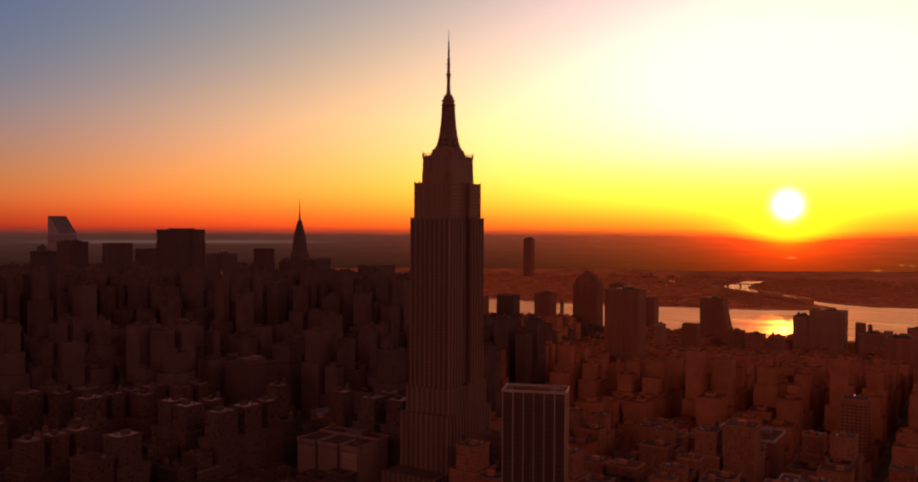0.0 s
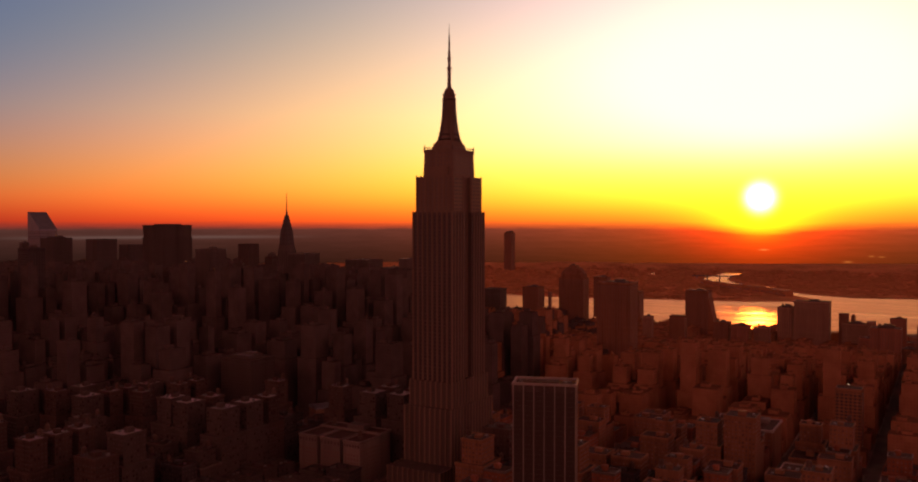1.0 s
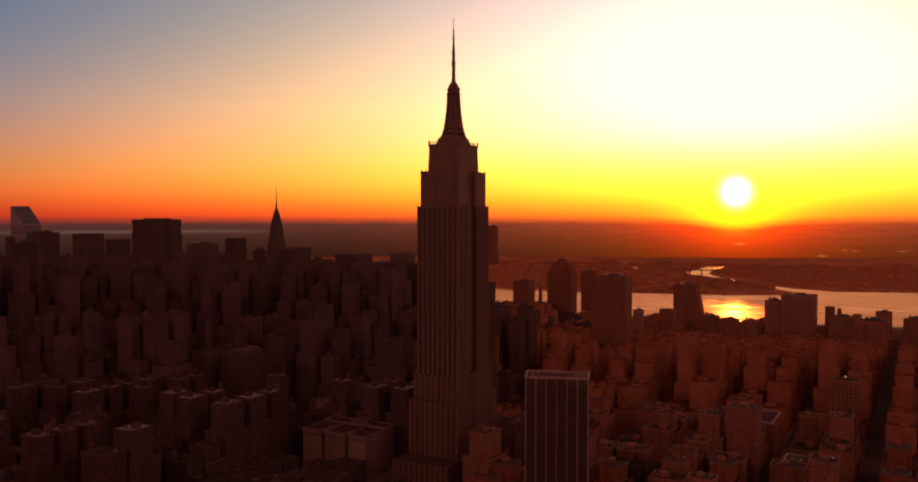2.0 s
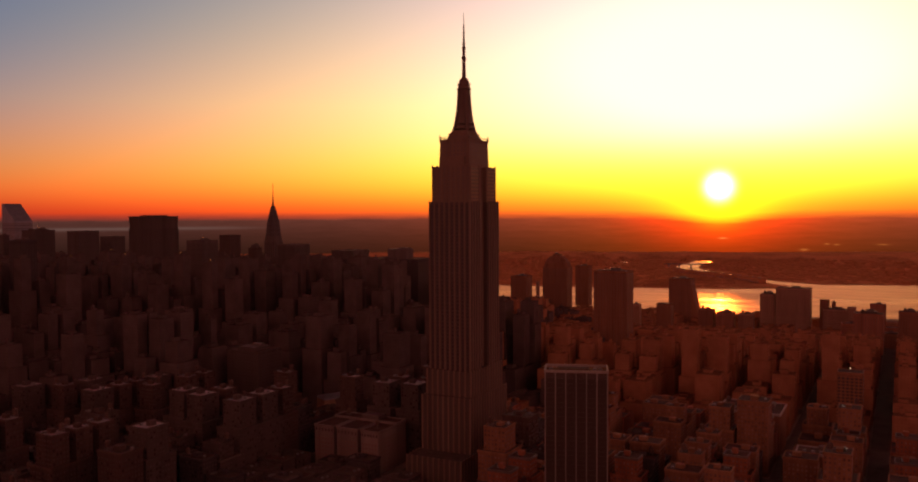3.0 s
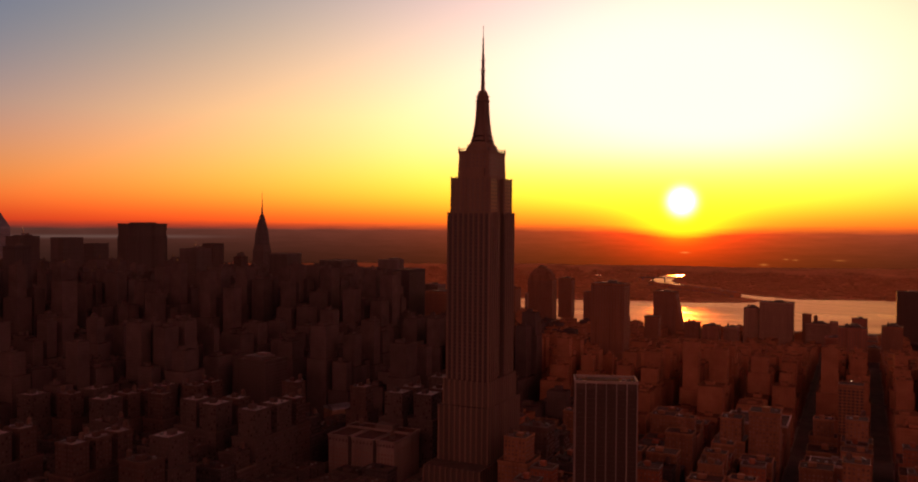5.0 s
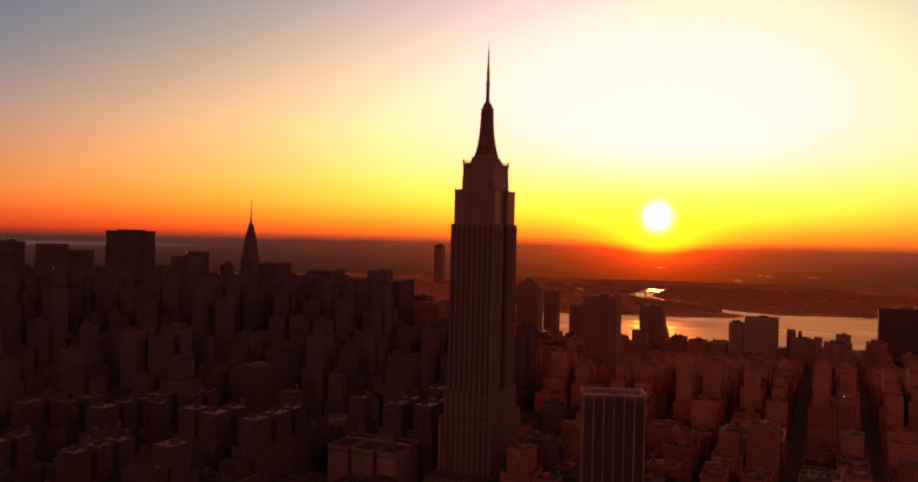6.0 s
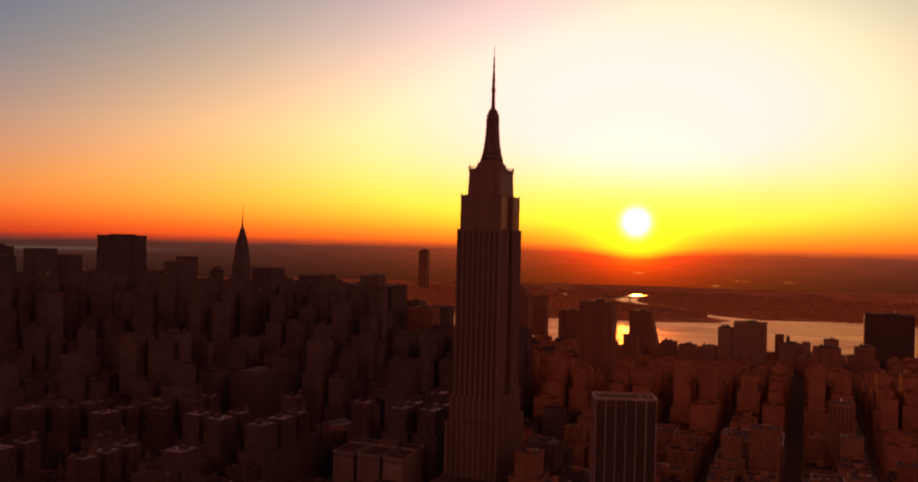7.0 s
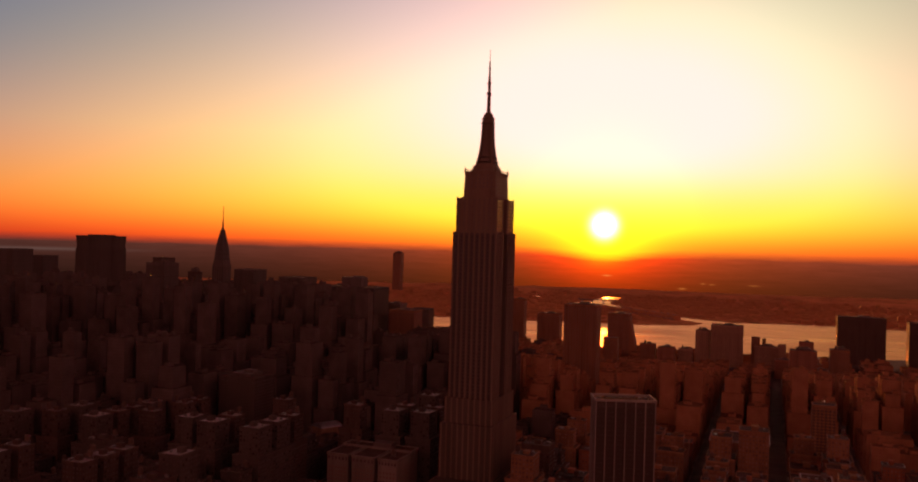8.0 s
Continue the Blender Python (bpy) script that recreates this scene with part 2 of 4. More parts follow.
def water_material(name, calm):
    """Rippled water; calm from 0 for open river to 1 for a still creek."""
    m, g, p = principled(name)
    geo = g.put("ShaderNodeNewGeometry")
    pos = geo.outputs["Position"]
    mp = g.put("ShaderNodeMapping")
    mp.inputs["Scale"].default_value = (1.0, 0.32, 1.0)
    mp.inputs["Rotation"].default_value = (0, 0, radians(-12))
    g.link(pos, mp.inputs[0])
    band = g.noise(mp.outputs[0], 0.012, 4, 0.6)
    small = g.noise(pos, 0.11, 3, 0.6)
    tree = g.tree
    tree.nodes.remove(p)
    out = tree.nodes["Material Output"]
    body = g.put("ShaderNodeBsdfDiffuse")
    body.inputs[0].default_value = (0.012, 0.014, 0.016, 1)
    shine = g.put("ShaderNodeBsdfAnisotropic")
    # gloss tinted orange: sunrise colour put into the reflection
    shine.inputs["Color"].default_value = (0.84, 0.47, 0.24, 1)
    g.link(g.m("ADD", g.m("MULTIPLY", band, 0.52 - 0.42 * calm), 0.08), shine.inputs["Roughness"])
    fr = g.put("ShaderNodeFresnel")
    fr.inputs["IOR"].default_value = 1.33
    mixer = g.put("ShaderNodeMixShader")
    g.link(fr.outputs[0], mixer.inputs[0])
    g.link(body.outputs[0], mixer.inputs[1])
    g.link(shine.outputs[0], mixer.inputs[2])
    g.link(mixer.outputs[0], out.inputs[0])
    b1 = g.put("ShaderNodeBump")
    b1.inputs["Strength"].default_value = 0.5 - 0.4 * calm
    b1.inputs["Distance"].default_value = 0.6
    g.link(small, b1.inputs["Height"])
    b2 = g.put("ShaderNodeBump")
    b2.inputs["Strength"].default_value = 0.35 - 0.3 * calm
    b2.inputs["Distance"].default_value = 9.0
    g.link(band, b2.inputs["Height"])
    g.link(b1.outputs[0], b2.inputs["Normal"])
    for n in (shine, fr, body):
        g.link(b2.outputs[0], n.inputs["Normal"])
    return m


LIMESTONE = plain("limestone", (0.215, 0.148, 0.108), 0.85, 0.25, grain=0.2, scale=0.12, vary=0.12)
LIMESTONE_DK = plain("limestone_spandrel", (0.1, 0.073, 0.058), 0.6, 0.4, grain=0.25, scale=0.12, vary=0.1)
ALUMINIUM = plain("aluminium_cladding", (0.16, 0.115, 0.09), 0.6, 0.25, 0.15, 0.2, 0.3, vary=0.1)
BRIGHTALU = plain("bright_aluminium", (0.27, 0.28, 0.315), 0.42, 0.5, 0.6, 0.2, 0.3, vary=0.1)
STEEL = plain("painted_steel", (0.17, 0.15, 0.14), 0.5, 0.4, 0.4, 0.25, 0.4)
DULLSTEEL = plain("dull_stainless", (0.115, 0.1, 0.097), 0.8, 0.05, 0.0, 0.2, 0.3, vary=0.1)
CONCRETE = plain("pale_concrete", (0.27, 0.225, 0.2), 0.85, 0.25, grain=0.2, scale=0.15)
DARKCLAD = plain("dark_cladding", (0.095, 0.073, 0.065), 0.65, 0.2, grain=0.3, scale=0.15)
GREYCLAD = plain("grey_cladding", (0.12, 0.096, 0.087), 0.8, 0.1, grain=0.25, scale=0.15)
DARKSTONE = plain("dark_grey_stone", (0.07, 0.06, 0.06), 0.9, 0.1, grain=0.25, scale=0.15)
PRECAST = plain("weathered_precast", (0.17, 0.14, 0.125), 0.9, 0.1, grain=0.2, scale=0.15)
MATTE = plain("dull_dark_precast", (0.098, 0.078, 0.07), 0.95, 0.0, grain=0.25, scale=0.12, vary=0.1)
BRICK_RED = plain("red_brick", (0.3, 0.14, 0.09), 0.9, 0.2, grain=0.3, scale=0.3)
BRICK_TAN = plain("tan_brick", (0.3, 0.19, 0.13), 0.9, 0.2, grain=0.25, scale=0.3)
BRICK_BROWN = plain("brown_brick", (0.22, 0.108, 0.062), 0.9, 0.2, grain=0.3, scale=0.3)
# red and tan are raised to carry the sun's glare; brown stays dark
WARM_RED = plain("warm_red_brick", (0.275, 0.11, 0.064), 0.9, 0.1, grain=0.3, scale=0.3)
WARM_TAN = plain("warm_tan_brick", (0.255, 0.135, 0.078), 0.9, 0.1, grain=0.25, scale=0.3)
DARK_BROWN = plain("dark_brown_brick", (0.09, 0.06, 0.05), 0.9, 0.1, grain=0.3, scale=0.3)
PALETRIM = plain("pale_stone_trim", (0.364, 0.301, 0.266), 0.85, 0.2, grain=0.2, scale=0.2)
TERRACOTTA = plain("cream_terracotta", (0.14, 0.11, 0.09), 0.7, 0.3, grain=0.2, scale=0.25)
CREAMSTONE = plain("cream_stone", (0.22, 0.175, 0.15), 0.8, 0.2, grain=0.2, scale=0.25)
TAR = plain("tar_roof", (0.08, 0.048, 0.036), 0.9, 0.06, grain=0.35, scale=0.25, streak=False)
GRAVEL = plain("pale_gravel_roof", (0.1, 0.076, 0.064), 0.9, 0.06, grain=0.3, scale=0.25, streak=False)
PALE_ROOF = plain("pale_roof", (0.24, 0.2, 0.19), 0.7, 0.3, grain=0.35, scale=0.12, streak=False, vary=0.5)
CEDAR = plain("weathered_cedar", (0.11, 0.075, 0.06), 0.85, 0.2, grain=0.35, scale=0.8)
COPPER = plain("sheet_metal", (0.18, 0.165, 0.155), 0.6, 0.3, 0.3, 0.2, 0.4)
ASPHALT = plain("asphalt", (0.138, 0.106, 0.09), 0.85, 0.08, grain=0.3, scale=0.1, streak=False, vary=0.0)
PAVING = plain("paving", (0.24, 0.185, 0.155), 0.95, 0.0, grain=0.25, scale=0.1, streak=False)
# far-bank colour raised and reddened to carry haze and sun glare
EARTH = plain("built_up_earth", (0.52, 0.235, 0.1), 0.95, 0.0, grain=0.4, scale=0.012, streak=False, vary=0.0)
PANE = glass("window_glass")
DULL_PANE = glass("dull_window_glass", (0.11, 0.083, 0.07), 0.35)
BRIGHT_PANE = glass("bright_window_glass", (0.1, 0.085, 0.08), 0.05)
SMOKED = glass("smoked_glass", (0.05, 0.036, 0.03), 0.25)
# panes lifted towards the wall tone, as a veil of haze leaves them
HAZED_PANE = glass("hazed_windows", (0.15, 0.085, 0.06), 0.3)
# warm walls hold painted glare; darker roofs offset the stronger light on tops
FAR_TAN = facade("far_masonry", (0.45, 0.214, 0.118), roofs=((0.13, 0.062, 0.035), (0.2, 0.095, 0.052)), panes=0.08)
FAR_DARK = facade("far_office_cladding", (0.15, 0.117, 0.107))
# wall and roof tones kept close and bright: haze put into the colour
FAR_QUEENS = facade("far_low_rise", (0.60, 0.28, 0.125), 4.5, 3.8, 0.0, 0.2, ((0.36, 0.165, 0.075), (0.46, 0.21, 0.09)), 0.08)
WATER = water_material("river_water", 0.0)
CALM_WATER = water_material("creek_water", 0.45)


# ---------------------------------------------------------------- mesh helpers
class Build:
    """Gathers boxes, prisms and turned shapes for one mesh."""

    def __init__(self):
        self.v, self.f = [], []

    def box(self, x0, x1, y0, y1, z0, z1, bottom=False, top=True):
        n = len(self.v)
        self.v += [(x0, y0, z0), (x1, y0, z0), (x1, y1, z0), (x0, y1, z0), (x0, y0, z1), (x1, y0, z1), (x1, y1, z1), (x0, y1, z1)]
        self.f += [(n, n + 1, n + 5, n + 4), (n + 1, n + 2, n + 6, n + 5), (n + 2, n + 3, n + 7, n + 6), (n + 3, n, n + 4, n + 7)]
        if top:
            self.f.append((n + 4, n + 5, n + 6, n + 7))
        if bottom:
            self.f.append((n + 3, n + 2, n + 1, n))
        return self

    def mid(self, cx, cy, w, d, z0, z1, bottom=False):
        return self.box(cx - w / 2, cx + w / 2, cy - d / 2, cy + d / 2, z0, z1, bottom)

    def ring(self, pts0, z0, pts1, z1, cap=True, foot=False):
        """A prism or frustum between two outlines, counter-clockwise from above."""
        n, k = len(self.v), len(pts0)
        self.v += [(x, y, z0) for x, y in pts0] + [(x, y, z1) for x, y in pts1]
        for i in range(k):
            j = (i + 1) % k
            self.f.append((n + i, n + j, n + k + j, n + k + i))
        if cap:
            self.f.append(tuple(range(n + k, n + 2 * k)))
        if foot:
            self.f.append(tuple(range(n + k - 1, n - 1, -1)))
        return self

    def loft(self, rings):
        """One closed skin through outlines of equal count, each with its height."""
        k = len(rings[0][0])
        n = len(self.v)
        for pts, z in rings:
            self.v += [(x, y, z) for x, y in pts]
        for r in range(len(rings) - 1):
            a = n + r * k
            for i in range(k):
                j = (i + 1) % k
                self.f.append((a + i, a + j, a + k + j, a + k + i))
        self.f.append(tuple(range(n + (len(rings) - 1) * k, n + len(rings) * k)))
        self.f.append(tuple(range(n + k - 1, n - 1, -1)))
        return self

    def turned(self, cx, cy, profile, sides=16, turn=0.0):
        """A shape turned on the upright axis: profile of (radius, z) from foot to top."""
        def circle(r):
            return [(cx + r * math.cos(turn + 2 * math.pi * i / sides), cy + r * math.sin(turn + 2 * math.pi * i / sides)) for i in range(sides)]
        return self.loft([(circle(r), z) for r, z in profile])

    def mesh(self, name, material):
        me = bpy.data.meshes.new(name)
        me.from_pydata(self.v, [], self.f)
        me.materials.append(material)
        me.update()
        return me


def thing(name, x, y, label, category, group="", turn=0.0):
    ob = new(name)
    ob.empty_display_size = 5
    ob.matrix_basis = pose(x, y, 0, 0, 0, turn)
    return tagged(ob, label, category, group)


def part(name, b, material, parent, label="", kind=""):
    ob = new(name, b.mesh(name, material) if isinstance(b, Build) else b)
    ob.parent = parent
    if label or kind:
        tagged(ob, label, kind=kind)
    return ob


def put_part(name, me, parent, m, label=""):
    ob = new(name, me)
    ob.parent = parent
    ob.matrix_basis = m
    if label:
        tagged(ob, label)
    return ob


def structure(name, b, material, label, category, kind="structure"):
    return tagged(new(name, b.mesh(name, material)), label, category, kind=kind)


# ---------------------------------------------------------------- ground and water
def outline_slab(pts, z0, z1):
    return Build().ring(pts, z0, pts, z1)


MANHATTAN_SHORE = [(1180, 3600), (1290, 2300), (1345, 1500), (1336, 753), (1312, 104), (1400, -235), (1480, -560), (1557, -774), (1700, -1500), (1650, -4200)]
QUEENS_SHORE = [(1700, 3600), (1850, 2300), (1900, 1500), (1943, 1060), (1900, 800), (1955, 490), (2010, 365), (2060, 130), (2150, -20), (2235, -48), (2300, 10), (2420, 85)]
CREEK_N = [(2560, 240), (2700, 385), (2780, 420), (2980, 500), (3090, 520), (3500, 530), (3900, 560)]
CREEK_S = [(3900, 470), (3500, 440), (3100, 425), (3000, 400), (2850, 330), (2740, 260), (2600, 120), (2470, 40)]
GREENPOINT_SHORE = [(2430, 0), (2350, -150), (2400, -280), (2455, -410), (2420, -800), (2250, -1500), (2100, -4200)]

structure("water", Build().box(-5200, 6500, -4600, 4800, -12, -2.5), WATER, "rippled river water glinting under the low sun", "water")
west = [(-2600, -4200)] + MANHATTAN_SHORE[::-1] + [(-2600, 3600)]
structure("ground", outline_slab(west, -9, 0), ASPHALT, "dark asphalt ground of the city streets", "ground")
east = QUEENS_SHORE + CREEK_N + CREEK_S + GREENPOINT_SHORE + [(5200, -4200), (5200, 3600)]
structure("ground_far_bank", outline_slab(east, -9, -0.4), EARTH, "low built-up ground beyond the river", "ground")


structure("water_creek", outline_slab((CREEK_N + CREEK_S)[::-1], -2.6, -2.4), CALM_WATER, "still creek water reflecting the bright sky by the sun", "water")


def hills():
    """Low hills ringed about the camera's path to hide the ground's cut-off edge, with an uneven crest."""
    b = Build()
    cx, cy = -750, -360
    n, m = 160, 9
    for i in range(n + 1):
        a = radians(12 + 106 * i / n)
        for j in range(m + 1):
            r = 4330 + 400 * j / m
            s = math.sin(math.pi * 0.62 * j / m)
            crest = 26 + 9 * noise.noise(Vector((i * 0.09, 1.7, 0))) + 6 * noise.noise(Vector((i * 0.5, j * 0.8, 4)))
            z = -0.3 + crest * s ** 1.5 + 1.5 * noise.noise(Vector((i * 0.8, j * 0.9, 8)))
            b.v.append((cx + r * math.sin(a), cy + r * math.cos(a), z))
    for i in range(n):
        for j in range(m):
            k = i * (m + 1) + j
            b.f.append((k, k + 1, k + m + 2, k + m + 1))
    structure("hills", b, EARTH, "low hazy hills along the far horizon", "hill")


hills()

# ---------------------------------------------------------------- the great setback tower
def piers(parent, pier_me, x0, x1, y0, y1, nx, ny, out, z0, z1, skip=None):
    """Upright stone piers round a rectangular shaft; pier_me is one metre square and one metre high."""
    for i in range(nx + 1):
        x = x0 + (x1 - x0) * i / nx
        if skip and skip[0] < x < skip[1]:
            continue
        for y in (y0 - out / 2 + 0.1, y1 + out / 2 - 0.1):
            put_part("pier", pier_me, parent, Matrix.LocRotScale((x, y, z0), None, (1.5, out, z1 - z0)))
    for i in range(ny + 1):
        y = y0 + (y1 - y0) * i / ny
        for x in (x0 - out / 2 + 0.1, x1 + out / 2 - 0.1):
            put_part("pier", pier_me, parent, Matrix.LocRotScale((x, y, z0), None, (out, 1.5, z1 - z0)))


def setback_tower():
    t = thing("skyscraper", 0, 0, "grey limestone art deco skyscraper with setbacks and a tall antenna mast", "skyscraper")
    pier_me = Build().mid(0, 0, 1, 1, 0, 1).mesh("pier", LIMESTONE)
    tiers = [(64.5, 28.5, 0, 24), (40, 25.5, 24, 76), (34, 23.4, 76, 100)]
    for hx, hy, z0, z1 in tiers:
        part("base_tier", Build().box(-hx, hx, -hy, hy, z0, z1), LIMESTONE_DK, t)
        piers(t, pier_me, -hx, hx, -hy, hy, round(hx / 2.9), round(hy / 2.9), 0.9, z0, z1 + 0.8)
        part("roof_deck", Build().box(-hx + 0.5, hx - 0.5, -hy + 0.5, hy - 0.5, z1 + 0.01, z1 + 0.25), GRAVEL, t)
    # the shaft: two bodies with a recessed channel between them on the long sides
    def grooved(hx, hy, deep):
        return [(-hx, -hy), (-6, -hy), (-6, -deep), (6, -deep), (6, -hy), (hx, -hy), (hx, hy), (6, hy), (6, deep), (-6, deep), (-6, hy), (-hx, hy)]

    shaft = Build().ring(grooved(31, 21.5, 17.5), 86, grooved(31, 21.5, 17.5), 260)
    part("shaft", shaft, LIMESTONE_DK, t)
    piers(t, pier_me, -31, 31, -21.5, 21.5, 12, 8, 0.9, 86, 261, (-5.5, 5.5))
    for x in (-4.4, -1.5, 1.5, 4.4):
        for y in (-17.75, 17.75):
            put_part("pier", pier_me, t, Matrix.LocRotScale((x, y, 100.5), None, (1.3, 0.7, 160)))
    upper = Build().ring(grooved(27, 20.3, 17), 260, grooved(27, 20.3, 17), 294)
    part("upper_shaft", upper, LIMESTONE, t)
    piers(t, pier_me, -27, 27, -20.3, 20.3, 3, 8, 0.5, 260, 295, (-5, 5))
    for x in (-3.6, 0, 3.6):
        for y in (-17.2, 17.2):
            put_part("pier", pier_me, t, Matrix.LocRotScale((x, y, 260.5), None, (1.2, 0.6, 33)))
    # slanting shoulder blocks beside the upper shaft
    top = Build().ring([(-21.5, -16.3), (21.5, -16.3), (21.5, 16.3), (-21.5, 16.3)], 294, [(-20.5, -15.5), (20.5, -15.5), (20.5, 15.5), (-20.5, 15.5)], 318)
    part("crown_block", top, LIMESTONE, t)
    for sx in (-1, 1):
        part("corner_wing", Build().box(min(sx * 19, sx * 23.5), max(sx * 19, sx * 23.5), -12, 12, 294, 303), LIMESTONE, t)
    # rows of windows, pane by pane on the upper storeys
    pane_w = Build().mid(0, 0, 0.3, 1.6, 0, 2.0).mesh("window", DULL_PANE)
    pane_s = Build().mid(0, 0, 1.6, 0.3, 0, 2.0).mesh("window", DULL_PANE)
    bar_s = Build().mid(0, 0, 7.6, 0.3, 0, 1.6).mesh("window", BRIGHT_PANE)
    for k in range(6):
        z = 297 + 3.7 * k
        for i in range(7):
            y = -12 + 4 * i
            for sx in (-1, 1):
                put_part("window", pane_w, t, pose(sx * (21.4 - 1.0 * (z - 294) / 24), y, z))
        for i in range(9):
            x = -16 + 4 * i
            for sy in (-1, 1):
                put_part("window", pane_s, t, pose(x, sy * (16.2 - 0.8 * (z - 294) / 24), z))
    for k in range(9):
        z = 262.5 + 3.5 * k
        for i in range(8):
            y = -17.7 + 5.06 * i
            for sx in (-1, 1):
                put_part("window", pane_w, t, pose(sx * 26.98, y, z))
        for x in (-21.3, -11.6, 11.6, 21.3):
            for sy in (-1, 1):
                put_part("window", bar_s, t, pose(x, sy * 20.28, z))
    # dark ribbons of windows up the shaft, one to a bay
    rib_w = Build().mid(0, 0, 0.3, 2.2, 87, 259).mesh("window_ribbon", PANE)
    rib_s = Build().mid(0, 0, 2.2, 0.3, 87, 259).mesh("window_ribbon", PANE)
    for i in range(8):
        for sx in (-1, 1):
            put_part("window_ribbon", rib_w, t, pose(sx * 31.0, -18.8 + 5.375 * i, 0))
    for i in (0, 1, 2, 3, 4, 7, 8, 9, 10, 11):
        for sy in (-1, 1):
            put_part("window_ribbon", rib_s, t, pose(-28.4 + 5.167 * i, sy * 21.5, 0))
    # spandrel courses that cross the ribbons
    sp = Build()
    for k in range(48):
        z = 88 + 3.6 * k
        sp.box(-31.25, -30.9, -20.5, 20.5, z, z + 1.2, True).box(30.9, 31.25, -20.5, 20.5, z, z + 1.2, True)
        for s in (-1, 1):
            y0, y1 = sorted((s * 21.4, s * 21.75))
            sp.box(-30, -6.5, y0, y1, z, z + 1.2, True).box(6.5, 30, y0, y1, z, z + 1.2, True)
    part("spandrel", sp, DARKCLAD, t, "dark metal spandrel panels between window ribbons", "stuff")
    # observation deck with its parapet, fence and lamps
    part("parapet", Build().box(-21, 21, -16, -15.2, 317, 320.2, True).box(-21, 21, 15.2, 16, 317, 320.2, True).box(-21, -20.2, -15.2, 15.2, 317, 320.2, True).box(20.2, 21, -15.2, 15.2, 317, 320.2, True), LIMESTONE, t)
    post_me = Build().mid(0, 0, 0.25, 0.25, 320, 322.4).mesh("fence_post", STEEL)
    for i in range(15):
        for s in (-1, 1):
            put_part("fence_post", post_me, t, pose(-20.6 + 41.2 * i / 14, s * 15.6, 0))
    for i in range(1, 11):
        for s in (-1, 1):
            put_part("fence_post", post_me, t, pose(s * 20.6, -15.6 + 31.2 * i / 11, 0))
    part("fence_rail", Build().box(-20.7, 20.7, -15.7, -15.5, 322.2, 322.5, True).box(-20.7, 20.7, 15.5, 15.7, 322.2, 322.5, True).box(-20.7, -20.5, -15.5, 15.5, 322.2, 322.5, True).box(20.5, 20.7, -15.5, 15.5, 322.2, 322.5, True), STEEL, t)
    part("deck_house", Build().mid(0, 0, 28, 22, 318, 323.5).mid(0, 0, 26, 20.5, 323.5, 326.5).mid(0, 0, 22.5, 18, 326.5, 328).mid(0, 0, 20.5, 16.5, 328, 329.4), LIMESTONE, t)
    fin_me = Build().turned(0, 0, [(0.9, 320), (0.8, 322), (0.35, 323.4), (0.15, 325)], 8).mesh("finial", ALUMINIUM)
    for sx in (-1, 1):
        for sy in (-1, 1):
            put_part("finial", fin_me, t, pose(sx * 20.5, sy * 15.6, 0))
    # the mooring mast: a drum, four winged buttresses and a domed lantern
    part("mast_drum", Build().turned(0, 0, [(9.6, 329), (8.2, 334), (7.0, 340), (6.2, 350), (5.7, 362), (5.4, 370)], 20), ALUMINIUM, t)
    wing = Build()
    prof = [(12.2, 329), (11.4, 331), (10.2, 335), (8.9, 341), (7.6, 350), (6.9, 358), (6.4, 366), (6.1, 369)]
    wing.loft([([(0, -1.7), (r, -1.3), (r, 1.3), (0, 1.7)], z) for r, z in prof])
    wing_me = wing.mesh("wing_buttress", ALUMINIUM)
    for k in range(4):
        put_part("wing_buttress", wing_me, t, pose(0, 0, 0, 0, 0, 45 + 90 * k))
    for r, z in ((11.2, 331.6), (9.6, 336.5)):
        part("mast_ledge", Build().turned(0, 0, [(r * 0.86, z - 0.9), (r, z - 0.6), (r, z), (r * 0.84, z + 0.4)], 20), ALUMINIUM, t)
    rib = Build().mid(0, 0, 0.35, 0.35, 331, 369).mesh("mullion", ALUMINIUM)
    for k in range(16):
        a = 2 * math.pi * (k + 0.5) / 16
        put_part("mullion", rib, t, pose(6.35 * math.cos(a), 6.35 * math.sin(a), 0))
    part("gallery_ring", Build().turned(0, 0, [(5.6, 369.3), (6.9, 369.6), (6.9, 370.6), (6.0, 371), (6.0, 374), (6.6, 374.2), (6.6, 375), (5.2, 375.3)], 20), ALUMINIUM, t)
    part("dome", Build().turned(0, 0, [(5.2, 375.3), (4.9, 377.5), (4.0, 379.4), (2.6, 380.8), (1.7, 381.4)], 20), ALUMINIUM, t)
    part("antenna_base", Build().turned(0, 0, [(2.2, 381), (2.0, 384), (1.75, 386), (1.7, 399)], 10), STEEL, t)
    part("antenna_collar", Build().turned(0, 0, [(2.0, 399), (2.3, 399.4), (2.3, 400.4), (1.6, 400.8)], 10), STEEL, t)
    part("antenna_lower", Build().turned(0, 0, [(1.55, 400.5), (1.5, 409), (1.75, 409.3), (1.75, 410.2), (1.35, 410.6), (1.3, 416)], 10), STEEL, t)
    part("antenna_upper", Build().turned(0, 0, [(1.0, 416), (0.9, 424), (1.1, 424.2), (1.1, 425), (0.75, 425.3), (0.7, 432)], 10), STEEL, t)
    part("antenna_tip", Build().turned(0, 0, [(0.34, 432), (0.28, 438), (0.2, 443.2)], 8), STEEL, t)
